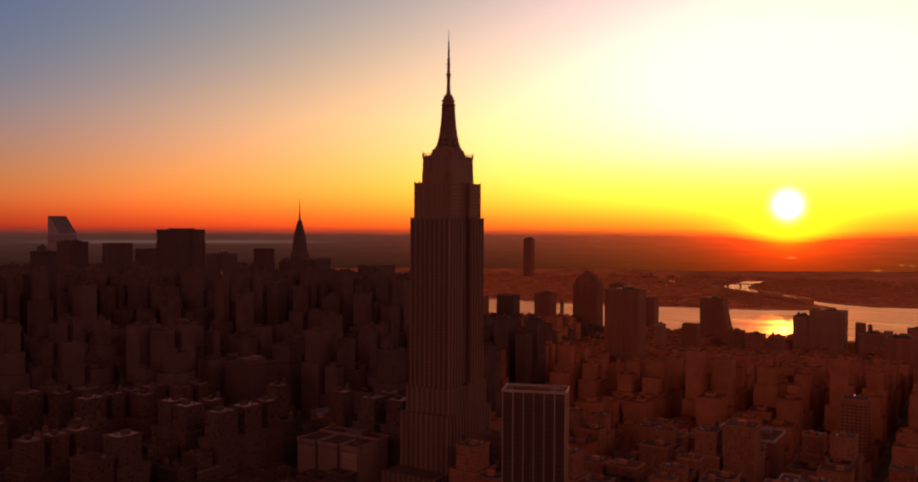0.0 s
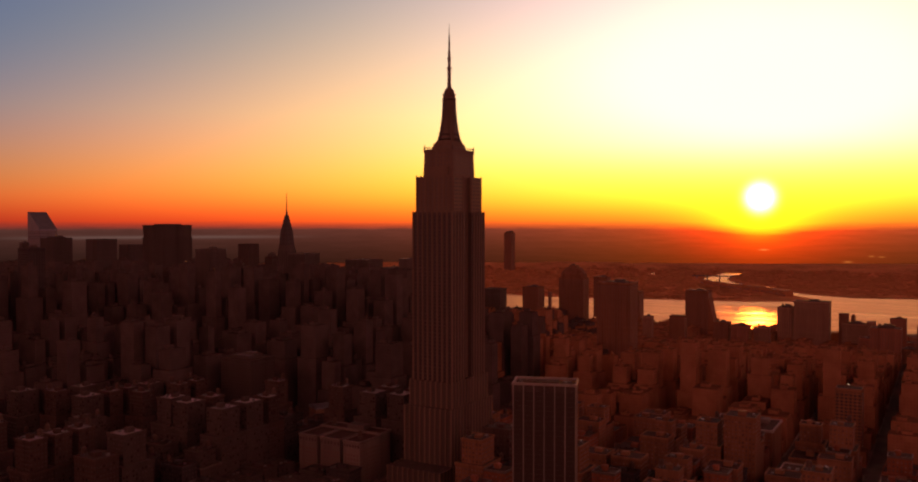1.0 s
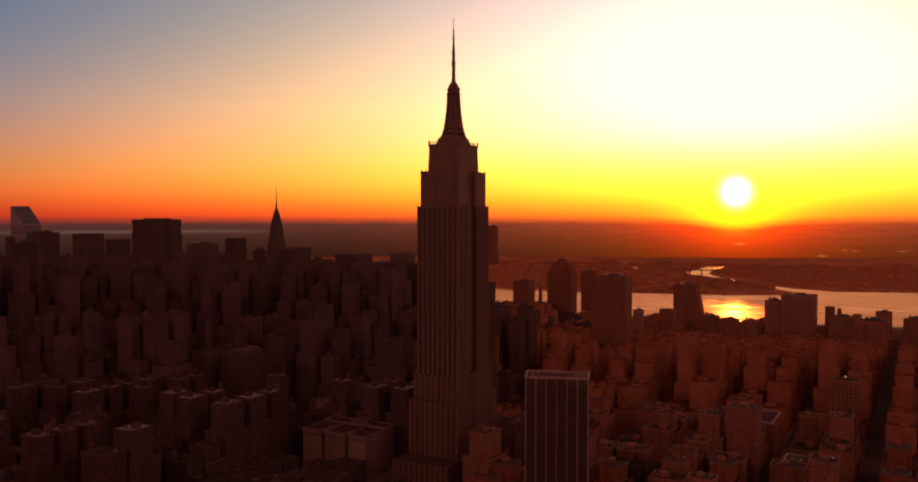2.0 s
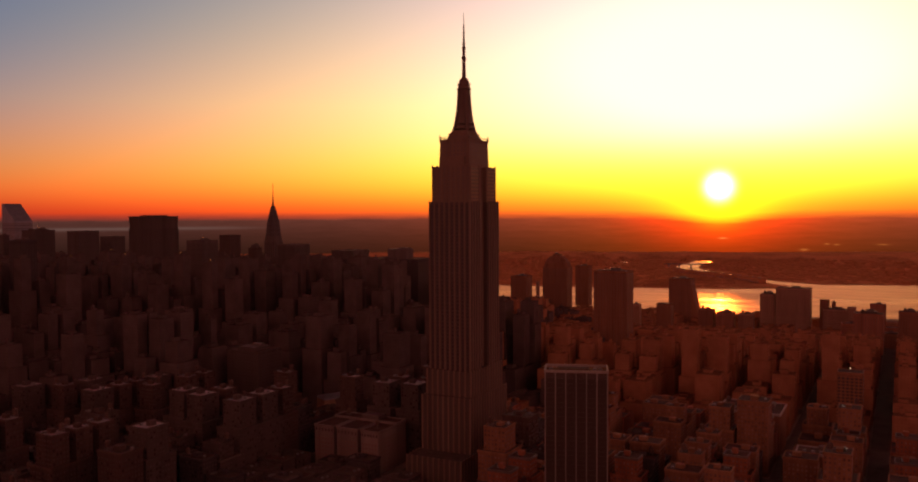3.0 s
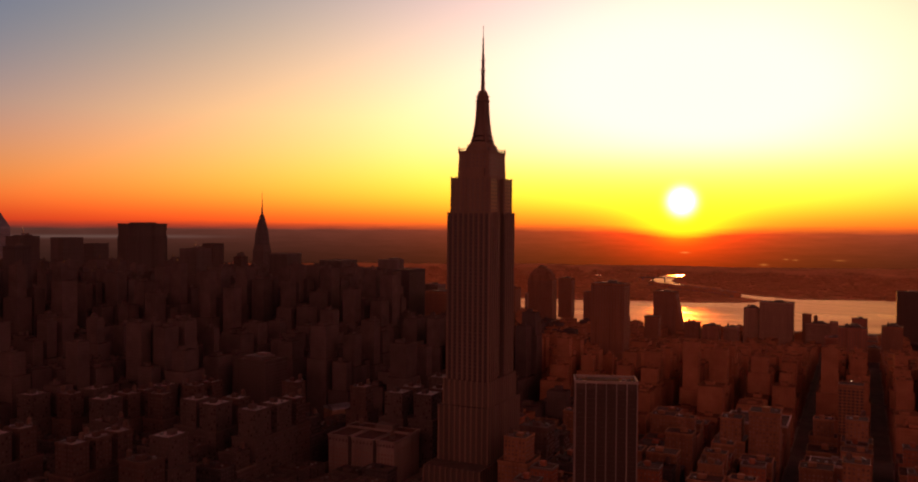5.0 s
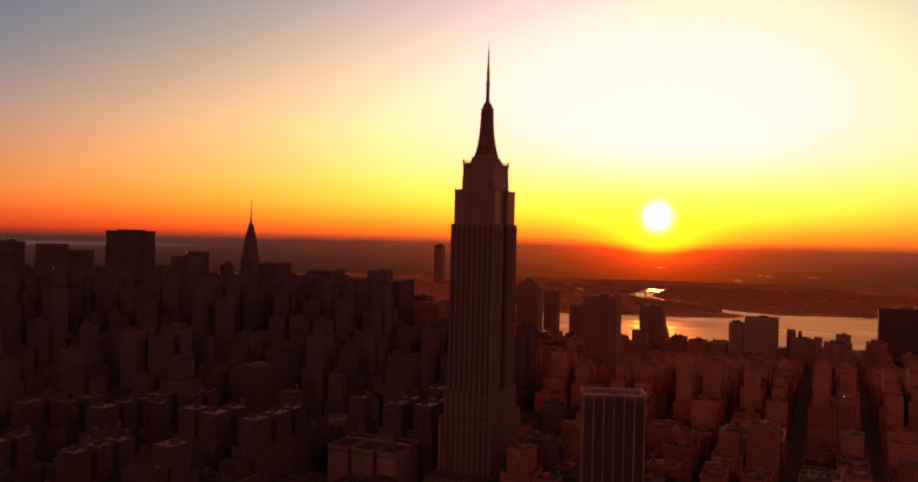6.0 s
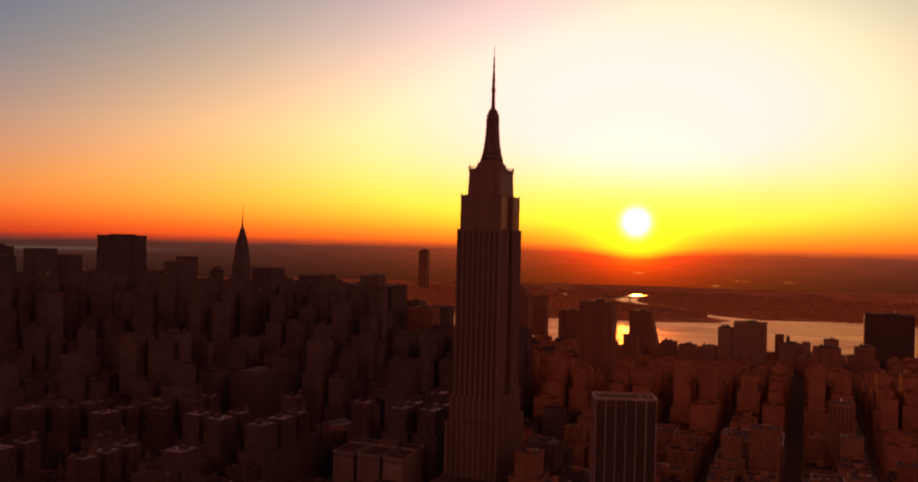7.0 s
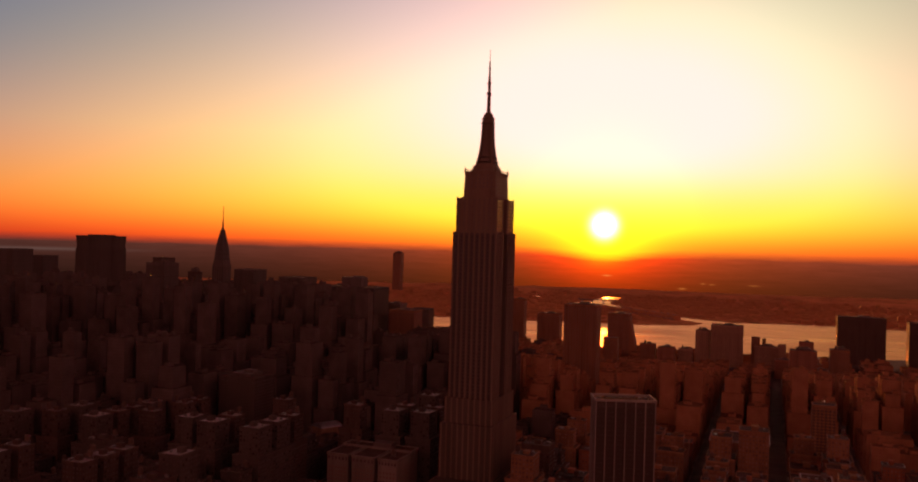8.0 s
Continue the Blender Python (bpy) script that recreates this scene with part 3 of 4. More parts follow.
    dip = Build().box(-0.12, 0.12, -2.5, 2.5, 0, 0.5, True).mesh("dipole", STEEL)
    for k in range(9):
        put_part("dipole", dip, t, pose(0, 0, 385 + 3.1 * k, 0, 0, 45 * k))
    return t


setback_tower()


# ---------------------------------------------------------------- the finned office slab
def finned_slab():
    """Origin at the middle of the front face; the front looks along -y."""
    W, D, H = 46.8, 25.0, 133.0
    t = thing("office_slab", -145, -167, "office slab with pale vertical fins over dark glass", "office building", turn=math.degrees(math.atan2(-0.943, 0.334)))
    part("body", Build().box(-W / 2 + 0.6, W / 2 - 0.6, 0.6, D - 0.6, 0, H - 3), DARKCLAD, t)
    part("roof", Build().box(-W / 2 + 0.6, W / 2 - 0.6, 0.6, D - 0.6, H - 2.99, H - 2.6), TAR, t)
    fin = Build().mid(0, 0, 0.75, 1.2, 0, H - 1.8).mesh("fin", CONCRETE)
    n = 6
    for i in range(n + 1):
        x = -W / 2 + 0.5 + (W - 1) * i / n
        put_part("fin", fin, t, pose(x, 0.1, 0), "pale concrete fin")
        put_part("fin", fin, t, pose(x, D - 0.1, 0))
    for i in range(1, 3):
        for s in (-1, 1):
            put_part("fin", fin, t, pose(s * (W / 2 - 0.3), D * i / 3, 0, 0, 0, 90))
    for a in ((-W / 2 - 0.4, W / 2 + 0.4, -0.7, 0.5), (-W / 2 - 0.4, W / 2 + 0.4, D - 0.5, D + 0.7), (-W / 2 - 0.4, -W / 2 + 0.8, 0.5, D - 0.5), (W / 2 - 0.8, W / 2 + 0.4, 0.5, D - 0.5)):
        part("parapet", Build().box(*a, H - 1.8, H, True), CONCRETE, t)
    bay = (W - 1) / n
    pane = Build().mid(0, 0, bay - 1.0, 0.3, 0, 3.35).mesh("window", SMOKED)
    for k in range(34):
        for i in range(n):
            put_part("window", pane, t, pose(-W / 2 + 0.5 + bay * (i + 0.5), 0.55, 4.5 + 3.6 * k))
    part("penthouse", Build().box(-14, 10, 8, 18, H - 2.6, H - 0.4), TAR, t)
    unit = Build().mid(0, 0, 3, 2.2, H - 2.6, H - 0.8).mesh("cooling_unit", COPPER)
    for x in (-19, 14, 18):
        put_part("cooling_unit", unit, t, pose(x, 15, 0))


finned_slab()


# ---------------------------------------------------------------- other towers of the skyline
def tower(name, x, y, w, d, h, wall, label, bay=4.2, cap=4.0, caps=(0.6, 0.55), setbacks=(), tank=False, mast=0.0, turn=0.0, hip=0.0, flare=0.0):
    """A skyscraper: body with piers, ribbons of glass, parapet, roof house; setbacks are (share of height, growth of plan)."""
    t = thing(name, x, y, label, "skyscraper" if h > 120 else "building", turn=turn)
    z0 = 0.0
    pane = HAZED_PANE if wall in (BRICK_RED, BRICK_TAN, BRICK_BROWN) else SMOKED
    levels = [(s, g) for s, g in setbacks] + [(1.0, 1.0)]
    for s, g in levels:
        z1 = h * s
        hw, hd = w * g / 2, d * g / 2
        part("body", Build().box(-hw, hw, -hd, hd, z0, z1), wall, t)
        par = Build()
        for a in ((-hw - 0.3, hw + 0.3, -hd - 0.3, -hd + 0.5), (-hw - 0.3, hw + 0.3, hd - 0.5, hd + 0.3), (-hw - 0.3, -hw + 0.5, -hd + 0.5, hd - 0.5), (hw - 0.5, hw + 0.3, -hd + 0.5, hd - 0.5)):
            par.box(*a, z1 - 1.5, z1 + 1.1, True)
        part("parapet", par, wall, t)
        part("roof", Build().box(-hw + 0.5, hw - 0.5, -hd + 0.5, hd - 0.5, z1 + 0.01, z1 + 0.3), TAR, t)
        nx, ny = max(2, round(2 * hw / bay)), max(2, round(2 * hd / bay))
        rx = Build().mid(0, 0, 2 * hw / nx - 1.8, 0.3, z0 + 4, z1 - 3).mesh("window_ribbon", pane)
        ry = Build().mid(0, 0, 0.3, 2 * hd / ny - 1.8, z0 + 4, z1 - 3).mesh("window_ribbon", pane)
        for i in range(nx):
            xx = -hw + 2 * hw * (i + 0.5) / nx
            for sy in (-1, 1):
                put_part("window_ribbon", rx, t, pose(xx, sy * hd, 0))
        for i in range(ny):
            yy = -hd + 2 * hd * (i + 0.5) / ny
            for sx in (-1, 1):
                put_part("window_ribbon", ry, t, pose(sx * hw, yy, 0))
        sp = Build()
        k = z0 + 6
        while k < z1 - 4:
            sp.box(-hw - 0.22, hw + 0.22, -hd - 0.22, hd + 0.22, k, k + 1.3, True)
            k += 3.6
        part("floor_band", sp, wall, t, kind="stuff")
        z0 = z1
    if cap:
        part("roof_house", Build().mid(0, 0, w * caps[0], d * caps[1], h + 0.3, h + cap), GREYCLAD, t)
        part("lift_house", Build().mid(w * 0.1, -d * 0.05, w * caps[0] * 0.4, d * caps[1] * 0.5, h + cap, h + cap + 2.5), GREYCLAD, t)
    if hip:
        def corners(k):
            a, b, c = w * k / 2, d * k / 2, min(w, d) * k * 0.18
            return [(-a + c, -b), (a - c, -b), (a, -b + c), (a, b - c), (a - c, b), (-a + c, b), (-a, b - c), (-a, -b + c)]
        part("hipped_crown", Build().loft([(corners(0.97), h + 0.3), (corners(0.93), h + hip * 0.4), (corners(0.72), h + hip * 0.75), (corners(0.5), h + hip)]), wall, t)
        part("roof_house", Build().mid(0, 0, w * 0.4, d * 0.3, h + hip, h + hip + 5), wall, t)
        part("lift_house", Build().mid(0, d * 0.03, w * 0.2, d * 0.12, h + hip + 5, h + hip + 8), GREYCLAD, t)
    if flare:
        hw, hd = w / 2, d / 2
        def flank(y):
            return [(-hw, y), (hw, y), (hw, -hd + 0.2), (-hw, -hd + 0.2)]
        part("sloping_flank", Build().loft([(flank(-hd - flare), 0), (flank(-hd - flare * 0.75), h * 0.3), (flank(-hd - 0.4), h * 0.86)]), wall, t)
    if tank:
        water_tank(t, -w * 0.28, d * 0.2, h + 0.3)
    if mast:
        part("roof_mast", Build().turned(0, 0, [(0.6, h + cap), (0.45, h + cap + mast * 0.6), (0.2, h + cap + mast)], 8), STEEL, t)
    return t


def water_tank(parent, x, y, z, r=2.1):
    b = Build().turned(x, y, [(r, z + 2.6), (r * 0.95, z + 6.6), (r * 1.1, z + 6.6), (0.15, z + 8.4)], 12)
    tank = part("water_tank", b, CEDAR, parent, "weathered cedar roof tank")
    legs = Build()
    for sx in (-1, 1):
        for sy in (-1, 1):
            legs.mid(x + sx * r * 0.65, y + sy * r * 0.65, 0.25, 0.25, z, z + 2.6)
    legs.mid(x, y, r * 1.9, r * 1.9, z + 2.4, z + 2.6, True)
    part("tank_stand", legs, STEEL, tank)


def lozenge(w, d, nose):
    return [(-w / 2, -nose / 2), (-w * 0.27, -d / 2), (w * 0.27, -d / 2), (w / 2, -nose / 2), (w / 2, nose / 2), (w * 0.27, d / 2), (-w * 0.27, d / 2), (-w / 2, nose / 2)]


def lozenge_slab():
    t = thing("office_slab", 402, 856, "broad concrete office slab with a flat dark top band", "skyscraper")
    a, b = lozenge(95, 34, 24), lozenge(93, 32, 23)
    part("body", Build().ring(a, 0, a, 222), MATTE, t)
    part("louvre_band", Build().ring(b, 222, b, 232), MATTE, t)
    part("crown", Build().ring(a, 232, a, 242), MATTE, t)
    part("cornice", Build().ring(lozenge(96.5, 35.5, 25), 242, lozenge(96.5, 35.5, 25), 244), MATTE, t)
    part("roof_house", Build().mid(0, 0, 50, 16, 244, 246), MATTE, t)
    fin = Build().mid(0, 0, 0.8, 0.8, 6, 221).mesh("fin", MATTE)
    for i in range(8):
        p, q = Vector(a[i]), Vector(a[(i + 1) % 8])
        n = max(3, round((q - p).length / 4.5))
        for k in range(n):
            c = p.lerp(q, k / n)
            put_part("fin", fin, t, pose(c.x, c.y, 0, 0, 0, math.degrees(math.atan2(q.y - p.y, q.x - p.x))))
    fl = Build()
    for k in range(52):
        o = lozenge(95.5, 34.5, 24.3)
        fl.ring(o, 8 + 4.1 * k, o, 9.2 + 4.1 * k, True, True)
    part("floor_band", fl, MATTE, t, kind="stuff")


def slant_tower():
    """A square aluminium tower whose roof slopes down to the south."""
    t = thing("slant_roof_tower", 617, 1556, "pale aluminium tower with a steep slanted roof", "skyscraper")
    h = 24
    part("body", Build().box(-h, h, -h, h, 30, 228), BRIGHTALU, t)
    part("pedestal", Build().box(-9, 9, -9, 9, 0, 30), ALUMINIUM, t)
    b = Build()
    b.v += [(-h, -h, 228), (h, -h, 228), (h, h, 228), (-h, h, 228), (-h, -h, 231), (h, -h, 231), (h, h, 274), (-h, h, 274), (-h, h - 4, 274), (h, h - 4, 274)]
    b.f += [(0, 1, 5, 4), (4, 5, 9, 8), (8, 9, 6, 7), (2, 3, 7, 6), (1, 2, 6, 9, 5), (3, 0, 4, 8, 7)]
    part("slanted_crown", b, BRIGHTALU, t)
    band = Build()
    for k in range(48):
        band.box(-h - 0.1, h + 0.1, -h - 0.1, h + 0.1, 33 + 4.06 * k, 34.8 + 4.06 * k, True)
    part("window_band", band, DULL_PANE, t, kind="stuff")


def needle_tower():
    """A stepped masonry tower with a curved, tapering steel crown and a needle."""
    t = thing("spired_skyscraper", 630, 764, "brick art deco skyscraper with a tapered steel crown and needle", "skyscraper")
    for hx, z0, z1 in ((30, 0, 65), (24, 65, 95), (13, 95, 192)):
        part("body", Build().mid(0, 0, 2 * hx, 2 * hx, z0, z1), GREYCLAD, t)
        part("parapet", Build().mid(0, 0, 2 * hx + 0.8, 2 * hx + 0.8, z1 - 1.5, z1 + 0.8, True), GREYCLAD, t)
        n = round(hx / 2.4)
        rib = Build().mid(0, 0, 2.0, 0.3, z0 + 4, z1 - 3).mesh("window_ribbon", PANE)
        for i in range(n):
            c = -hx + 2 * hx * (i + 0.5) / n
            for k in range(4):
                put_part("window_ribbon", rib, t, pose(0, 0, 0, 0, 0, 90 * k) @ pose(c, -hx, 0))
    part("shoulder", Build().mid(0, 0, 23, 23, 192.8, 202), GREYCLAD, t)
    prof = [(10.6, 202), (10.2, 212), (9.5, 221), (8.3, 231), (6.9, 240), (5.4, 248), (3.9, 256), (2.7, 263), (1.8, 270), (1.2, 278), (0.8, 288), (0.6, 298), (0.45, 309)]
    def square(r):
        return [(-r, -r), (r, -r), (r, r), (-r, r)]
    rings = []
    for (r0, z0), (r1, z1) in zip(prof[:7], prof[1:8]):
        rings += [(square(r0), z0), (square(r0 * 0.97), z0 + (z1 - z0) * 0.45)]
    tiers = Build().loft(rings + [(square(prof[7][0]), prof[7][1])])
    part("crown", tiers, DULLSTEEL, t, "tiered stainless steel crown")
    part("needle", Build().turned(0, 0, [(r * 1.0, z) for r, z in prof[7:]], 8), DULLSTEEL, t)
    tri = Build()
    tri.v += [(-0.8, -0.15, 0), (0.8, -0.15, 0), (0, -0.15, 2.6), (-0.8, 0.5, 0), (0.8, 0.5, 0), (0, 0.5, 2.6)]
    tri.f += [(0, 1, 2), (5, 4, 3), (1, 4, 5, 2), (3, 0, 2, 5), (0, 3, 4, 1)]
    me = tri.mesh("crown_window", PANE)
    for (r, z), n in zip(prof[:5], (5, 5, 4, 3, 3)):
        for k in range(4):
            for i in range(n):
                put_part("crown_window", me, t, pose(0, 0, 0, 0, 0, 90 * k) @ pose((i - (n - 1) / 2) * 3.6, -r - 0.05, z + 1))


lozenge_slab()
slant_tower()
needle_tower()

TOWERS = [
    # name, x, y, width, depth, height, wall, label, extras
    ("office_tower", 321, 1073, 42, 38, 218, DARKCLAD, "dark office tower with a thin roof mast", dict(cap=3, mast=16)),
    ("office_tower", 312, 1161, 12, 12, 208, GREYCLAD, "slim grey masonry tower among taller slabs", dict(cap=2, caps=(0.5, 0.5))),
    ("office_tower", 450, 1110, 48, 36, 213, GREYCLAD, "flat-topped grey office tower", dict(cap=0)),
    ("office_tower", 540, 1130, 40, 30, 199, DARKCLAD, "dark flat-topped office tower behind a broad slab", dict(cap=0)),
    ("office_tower", 305, 642, 36, 34, 204, GREYCLAD, "wide grey office tower with a low roof house", dict(cap=2, mast=9)),
    ("office_tower", 24, 700, 25, 24, 213, DARKSTONE, "grey stone office tower with plain flat top", dict(cap=2)),
    ("office_tower", 874, 1105, 38, 34, 193, DARK_BROWN, "brown brick tower with a square top", dict(cap=0)),
    ("stepped_tower", 777, 940, 22, 22, 168, DARK_BROWN, "brown brick tower with stepped top", dict(cap=8, setbacks=((0.7, 1.4),))),
    ("office_tower", 502, 610, 42, 40, 191, DARKCLAD, "dark metal-clad office tower", dict(cap=0)),
    ("office_tower", 780, 678, 60, 56, 167, GREYCLAD, "grey office block with stepped roofline", dict(cap=0)),
    ("office_slab", 696, 500, 66, 118, 158, DARKSTONE, "long dark office slab with a roof block", dict(cap=19, caps=(0.42, 0.36))),
    ("apartment_tower", 1207, 366, 38, 62, 114, BRICK_BROWN, "brown brick apartment tower with a peaked hipped crown", dict(cap=0, hip=26)),
    ("apartment_tower", 1408, 369, 30, 36, 104, BRICK_BROWN, "slim brown apartment tower near the river", dict(cap=2)),
    ("apartment_slab", 490, 2, 36, 50, 161, BRICK_BROWN, "brown apartment slab with a flat roof", dict(cap=2)),
    ("apartment_tower", 1185, 60, 36, 50, 97, BRICK_BROWN, "brown brick tower by the river with a sloping flank", dict(cap=2, flare=17)),
    ("apartment_tower", 1300, 256, 36, 56, 79, BRICK_BROWN, "low brown brick riverside tower with a flat roof", dict(cap=2)),
    ("hospital_block", 1141, -181, 40, 66, 88, BRICK_TAN, "tan hospital block with a flat roof", dict(cap=2)),
    ("hospital_block", 1150, -130, 36, 30, 73, BRICK_TAN, "lower tan brick wing with roof tanks", dict(cap=4, tank=True)),
    ("apartment_block", 931, -328, 34, 48, 66, BRICK_RED, "red brick apartment block with roof tank", dict(cap=5, tank=True)),
    ("apartment_tower", 1335, -462, 44, 100, 107, DARK_BROWN, "broad brown brick riverside tower", dict(cap=2)),
    ("apartment_tower", 1370, -594, 44, 62, 99, DARK_BROWN, "brown brick riverside tower with flat roof", dict(cap=2)),
    ("apartment_block", 929, 34, 24, 28, 67, BRICK_BROWN, "brown brick apartment block", dict(cap=0)),
    ("apartment_block", 866, 74, 14, 17, 70, BRICK_TAN, "tan apartment block with roof house", dict(cap=2)),
    ("apartment_block", 1137, -240, 18, 17, 66, BRICK_BROWN, "narrow brown brick block", dict(cap=0)),
    ("apartment_block", 1139, -257, 12, 7, 62, BRICK_BROWN, "narrow brick stair tower beside a hospital", dict(cap=2)),
    ("apartment_block", 1092, -293, 16, 15, 58, BRICK_TAN, "small tan apartment block", dict(cap=0)),
    ("apartment_block", 1095, -339, 20, 28, 66, BRICK_RED, "red brick block with roof house", dict(cap=2)),
    ("apartment_tower", 1065, 507, 34, 44, 92, GREYCLAD, "grey apartment tower before the river", dict(cap=0)),
    ("apartment_tower", 864, 313, 32, 34, 117, BRICK_BROWN, "brown apartment tower before the river", dict(cap=2)),
    ("apartment_tower", 709, 394, 40, 52, 117, BRICK_BROWN, "wide brown brick apartment tower with roof house", dict(cap=2)),
    ("apartment_tower", 795, 456, 36, 38, 122, GREYCLAD, "grey square apartment tower with flat roof", dict(cap=2)),
    ("clinic_wing", 1126, -264, 30, 50, 49, BRICK_TAN, "low tan brick wing beside a hospital block", dict(cap=3)),
    ("apartment_block", 945, -392, 28, 34, 70, BRICK_BROWN, "brown brick apartment block with a roof tank", dict(cap=4, tank=True)),
    ("apartment_block", 1020, -66, 26, 34, 45, BRICK_RED, "low red brick block with roof house", dict(cap=3)),
    ("apartment_block", 1024, -28, 24, 30, 49, BRICK_BROWN, "low brown brick block with roof house", dict(cap=2, tank=True)),
    ("apartment_block", 1030, -104, 24, 28, 43, BRICK_TAN, "low tan brick block with a roof tank", dict(cap=2, tank=True)),
    ("apartment_block", 1012, -296, 24, 34, 36, BRICK_RED, "low red brick flats near the river", dict(cap=2)),
    ("chimney_block", 879, 283, 7, 5, 106, BRICK_TAN, "slender tan brick stack", dict(cap=0)),
    ("office_tower", 3149, 1514, 44, 40, 190, BRICK_BROWN, "lone brown tower on the far bank with a stepped top", dict(cap=8, caps=(0.7, 0.7))),
    # three low blocks added to cover a street from the camera
    ("pier_shed", 1300, -362, 26, 24, 9, BRICK_TAN, "added low tan brick shed hiding the street's end", dict(cap=0)),
    ("clinic_wing", 1180, -362, 30, 24, 12, BRICK_RED, "added low red brick wing hiding the street's end", dict(cap=0)),
    ("clinic_wing", 985, -362, 30, 24, 25, BRICK_TAN, "added low tan brick wing hiding a street from view", dict(cap=2)),
    ("office_tower", 23, 288, 40, 46, 92, MATTE, "grey office block with ribbon windows", dict(cap=4)),
]
KEEP = [(611, 819, 18, 17), (288, -331, 14, 15), (0, 0, 70, 34), (-145, -167, 32, 32), (402, 856, 50, 26), (617, 1556, 26, 26), (630, 764, 32, 32)]
for nm, x, y, w, d, h, wall, label, extra in TOWERS:
    tower(nm, x, y, w, d, h, wall, label, **extra)
    g = max([s[1] for s in extra.get("setbacks", ())] + [1])
    KEEP.append((x, y, w * g / 2 + 2, d * g / 2 + 2))


# ---------------------------------------------------------------- three broad blocks near the great tower
def corniced(t, x0, x1, y0, y1, h, wall, trim, name="wall"):
    """A plain block with roof deck and a projecting parapet."""
    part(name, Build().box(x0, x1, y0, y1, 0, h), wall, t)
    part("roof", Build().box(x0 + 0.5, x1 - 0.5, y0 + 0.5, y1 - 0.5, h + 0.01, h + 0.25), TAR, t)
    for q in ((x0 - 0.7, x1 + 0.7, y0 - 0.7, y0 + 0.5), (x0 - 0.7, x1 + 0.7, y1 - 0.5, y1 + 0.7), (x0 - 0.7, x0 + 0.5, y0 + 0.5, y1 - 0.5), (x1 - 0.5, x1 + 0.7, y0 + 0.5, y1 - 0.5)):
        part("parapet", Build().box(*q, h - 1.2, h + 1.1, True), trim, t)


def window_rows(t, pane, x, y0, y1, z0, z1, along_y=True, gap=3.2, rise=3.9):
    n, k = max(1, int((y1 - y0) / gap)), int((z1 - z0) / rise)
    for i in range(n):
        q = y0 + (y1 - y0) * (i + 0.5) / n
        for j in range(k):
            put_part("window", pane, t, pose(x, q, z0 + rise * j) if along_y else pose(q, x, z0 + rise * j, 0, 0, 90))


def courted_block():
    """Three wings with narrow light courts between them, open to the west."""
    t = thing("courted_building", -41, 96, "pale stone office block with three wings and narrow light courts", "building")
    pane = Build().mid(0, 0, 0.2, 1.7, 0, 2.2).mesh("window", HAZED_PANE)
    arch = Build().loft([([(0.12, -w), (-0.12, -w), (-0.12, w), (0.12, w)], z) for w, z in ((0.9, 0), (0.9, 2.2), (0.35, 3.0))]).mesh("arch", DARKCLAD)
    for a, b in ((-37, -17.5), (-13.5, 10.5), (14.5, 37)):
        corniced(t, -26, 8, a, b, 41, CREAMSTONE, CREAMSTONE, "wing")
        window_rows(t, pane, -26.0, a + 1, b - 1, 4, 35)
        for i in range(6):
            put_part("arch", arch, t, pose(-26.0, a + (b - a) * (i + 0.5) / 6, 36))
    corniced(t, 8, 25, -37, 37, 42.5, CREAMSTONE, CREAMSTONE)
    window_rows(t, pane, -37.0, -25, 24, 4, 38, False)
    part("roof_house", Build().mid(17, -4, 12, 20, 42.7, 47), PRECAST, t)
    water_tank(t, 14, 24, 42.7)
    water_tank(t, -12, -27, 41.2)


def broad_store(name, x0, x1, y0, y1, h, label):
    t = thing(name, (x0 + x1) / 2, (y0 + y1) / 2, label, "building")
    hx, hy = (x1 - x0) / 2, (y1 - y0) / 2
    corniced(t, -hx, hx, -hy, hy, h, WARM_TAN, PALETRIM)
    pane = Build().mid(0, 0, 0.2, 2.2, 0, 2.3).mesh("window", HAZED_PANE)
    window_rows(t, pane, -hx, -hy + 1, hy - 1, 4, h - 3, gap=4.2)
    part("roof_house", Build().mid(hx * 0.4, -hy * 0.5, hx * 0.5, hy * 0.4, h + 0.2, h + 4.5), PRECAST, t)
    unit = Build().mid(0, 0, 3.4, 2.4, h + 0.2, h + 2.2).mesh("cooling_unit", COPPER)
    for i in range(3):
        put_part("cooling_unit", unit, t, pose(-hx * 0.5, -hy * 0.5 + hy * 0.5 * i, 0))


def vaulted_hall():
    t = thing("vaulted_hall", 52, 200, "low hall under a pale sheet-metal barrel roof", "building", turn=-28)
    part("wall", Build().mid(0, 0, 26, 20, 0, 38), BRICK_TAN, t)
    arc = [(10.6 * math.cos(math.pi * i / 12), 38 + 4.2 * math.sin(math.pi * i / 12)) for i in range(13)]
    roof = Build()
    for x in (-13.4, 13.4):
        roof.v += [(x, y, z) for y, z in arc]
    roof.f += [(i, i + 1, i + 14, i + 13) for i in range(12)] + [tuple(range(12, -1, -1)), tuple(range(13, 26))]
    part("barrel_roof", roof, BRIGHTALU, t)
    pane = Build().mid(0, 0, 0.2, 2.0, 0, 2.3).mesh("window", HAZED_PANE)
    window_rows(t, pane, -13.0, -9, 9, 4, 36)


courted_block()
broad_store("department_store", 172, 225, -272, -210, 42, "broad tan brick store with a pale cornice")
broad_store("garment_loft", 44, 68, -327, -300, 40, "tan brick loft block with a pale cornice")
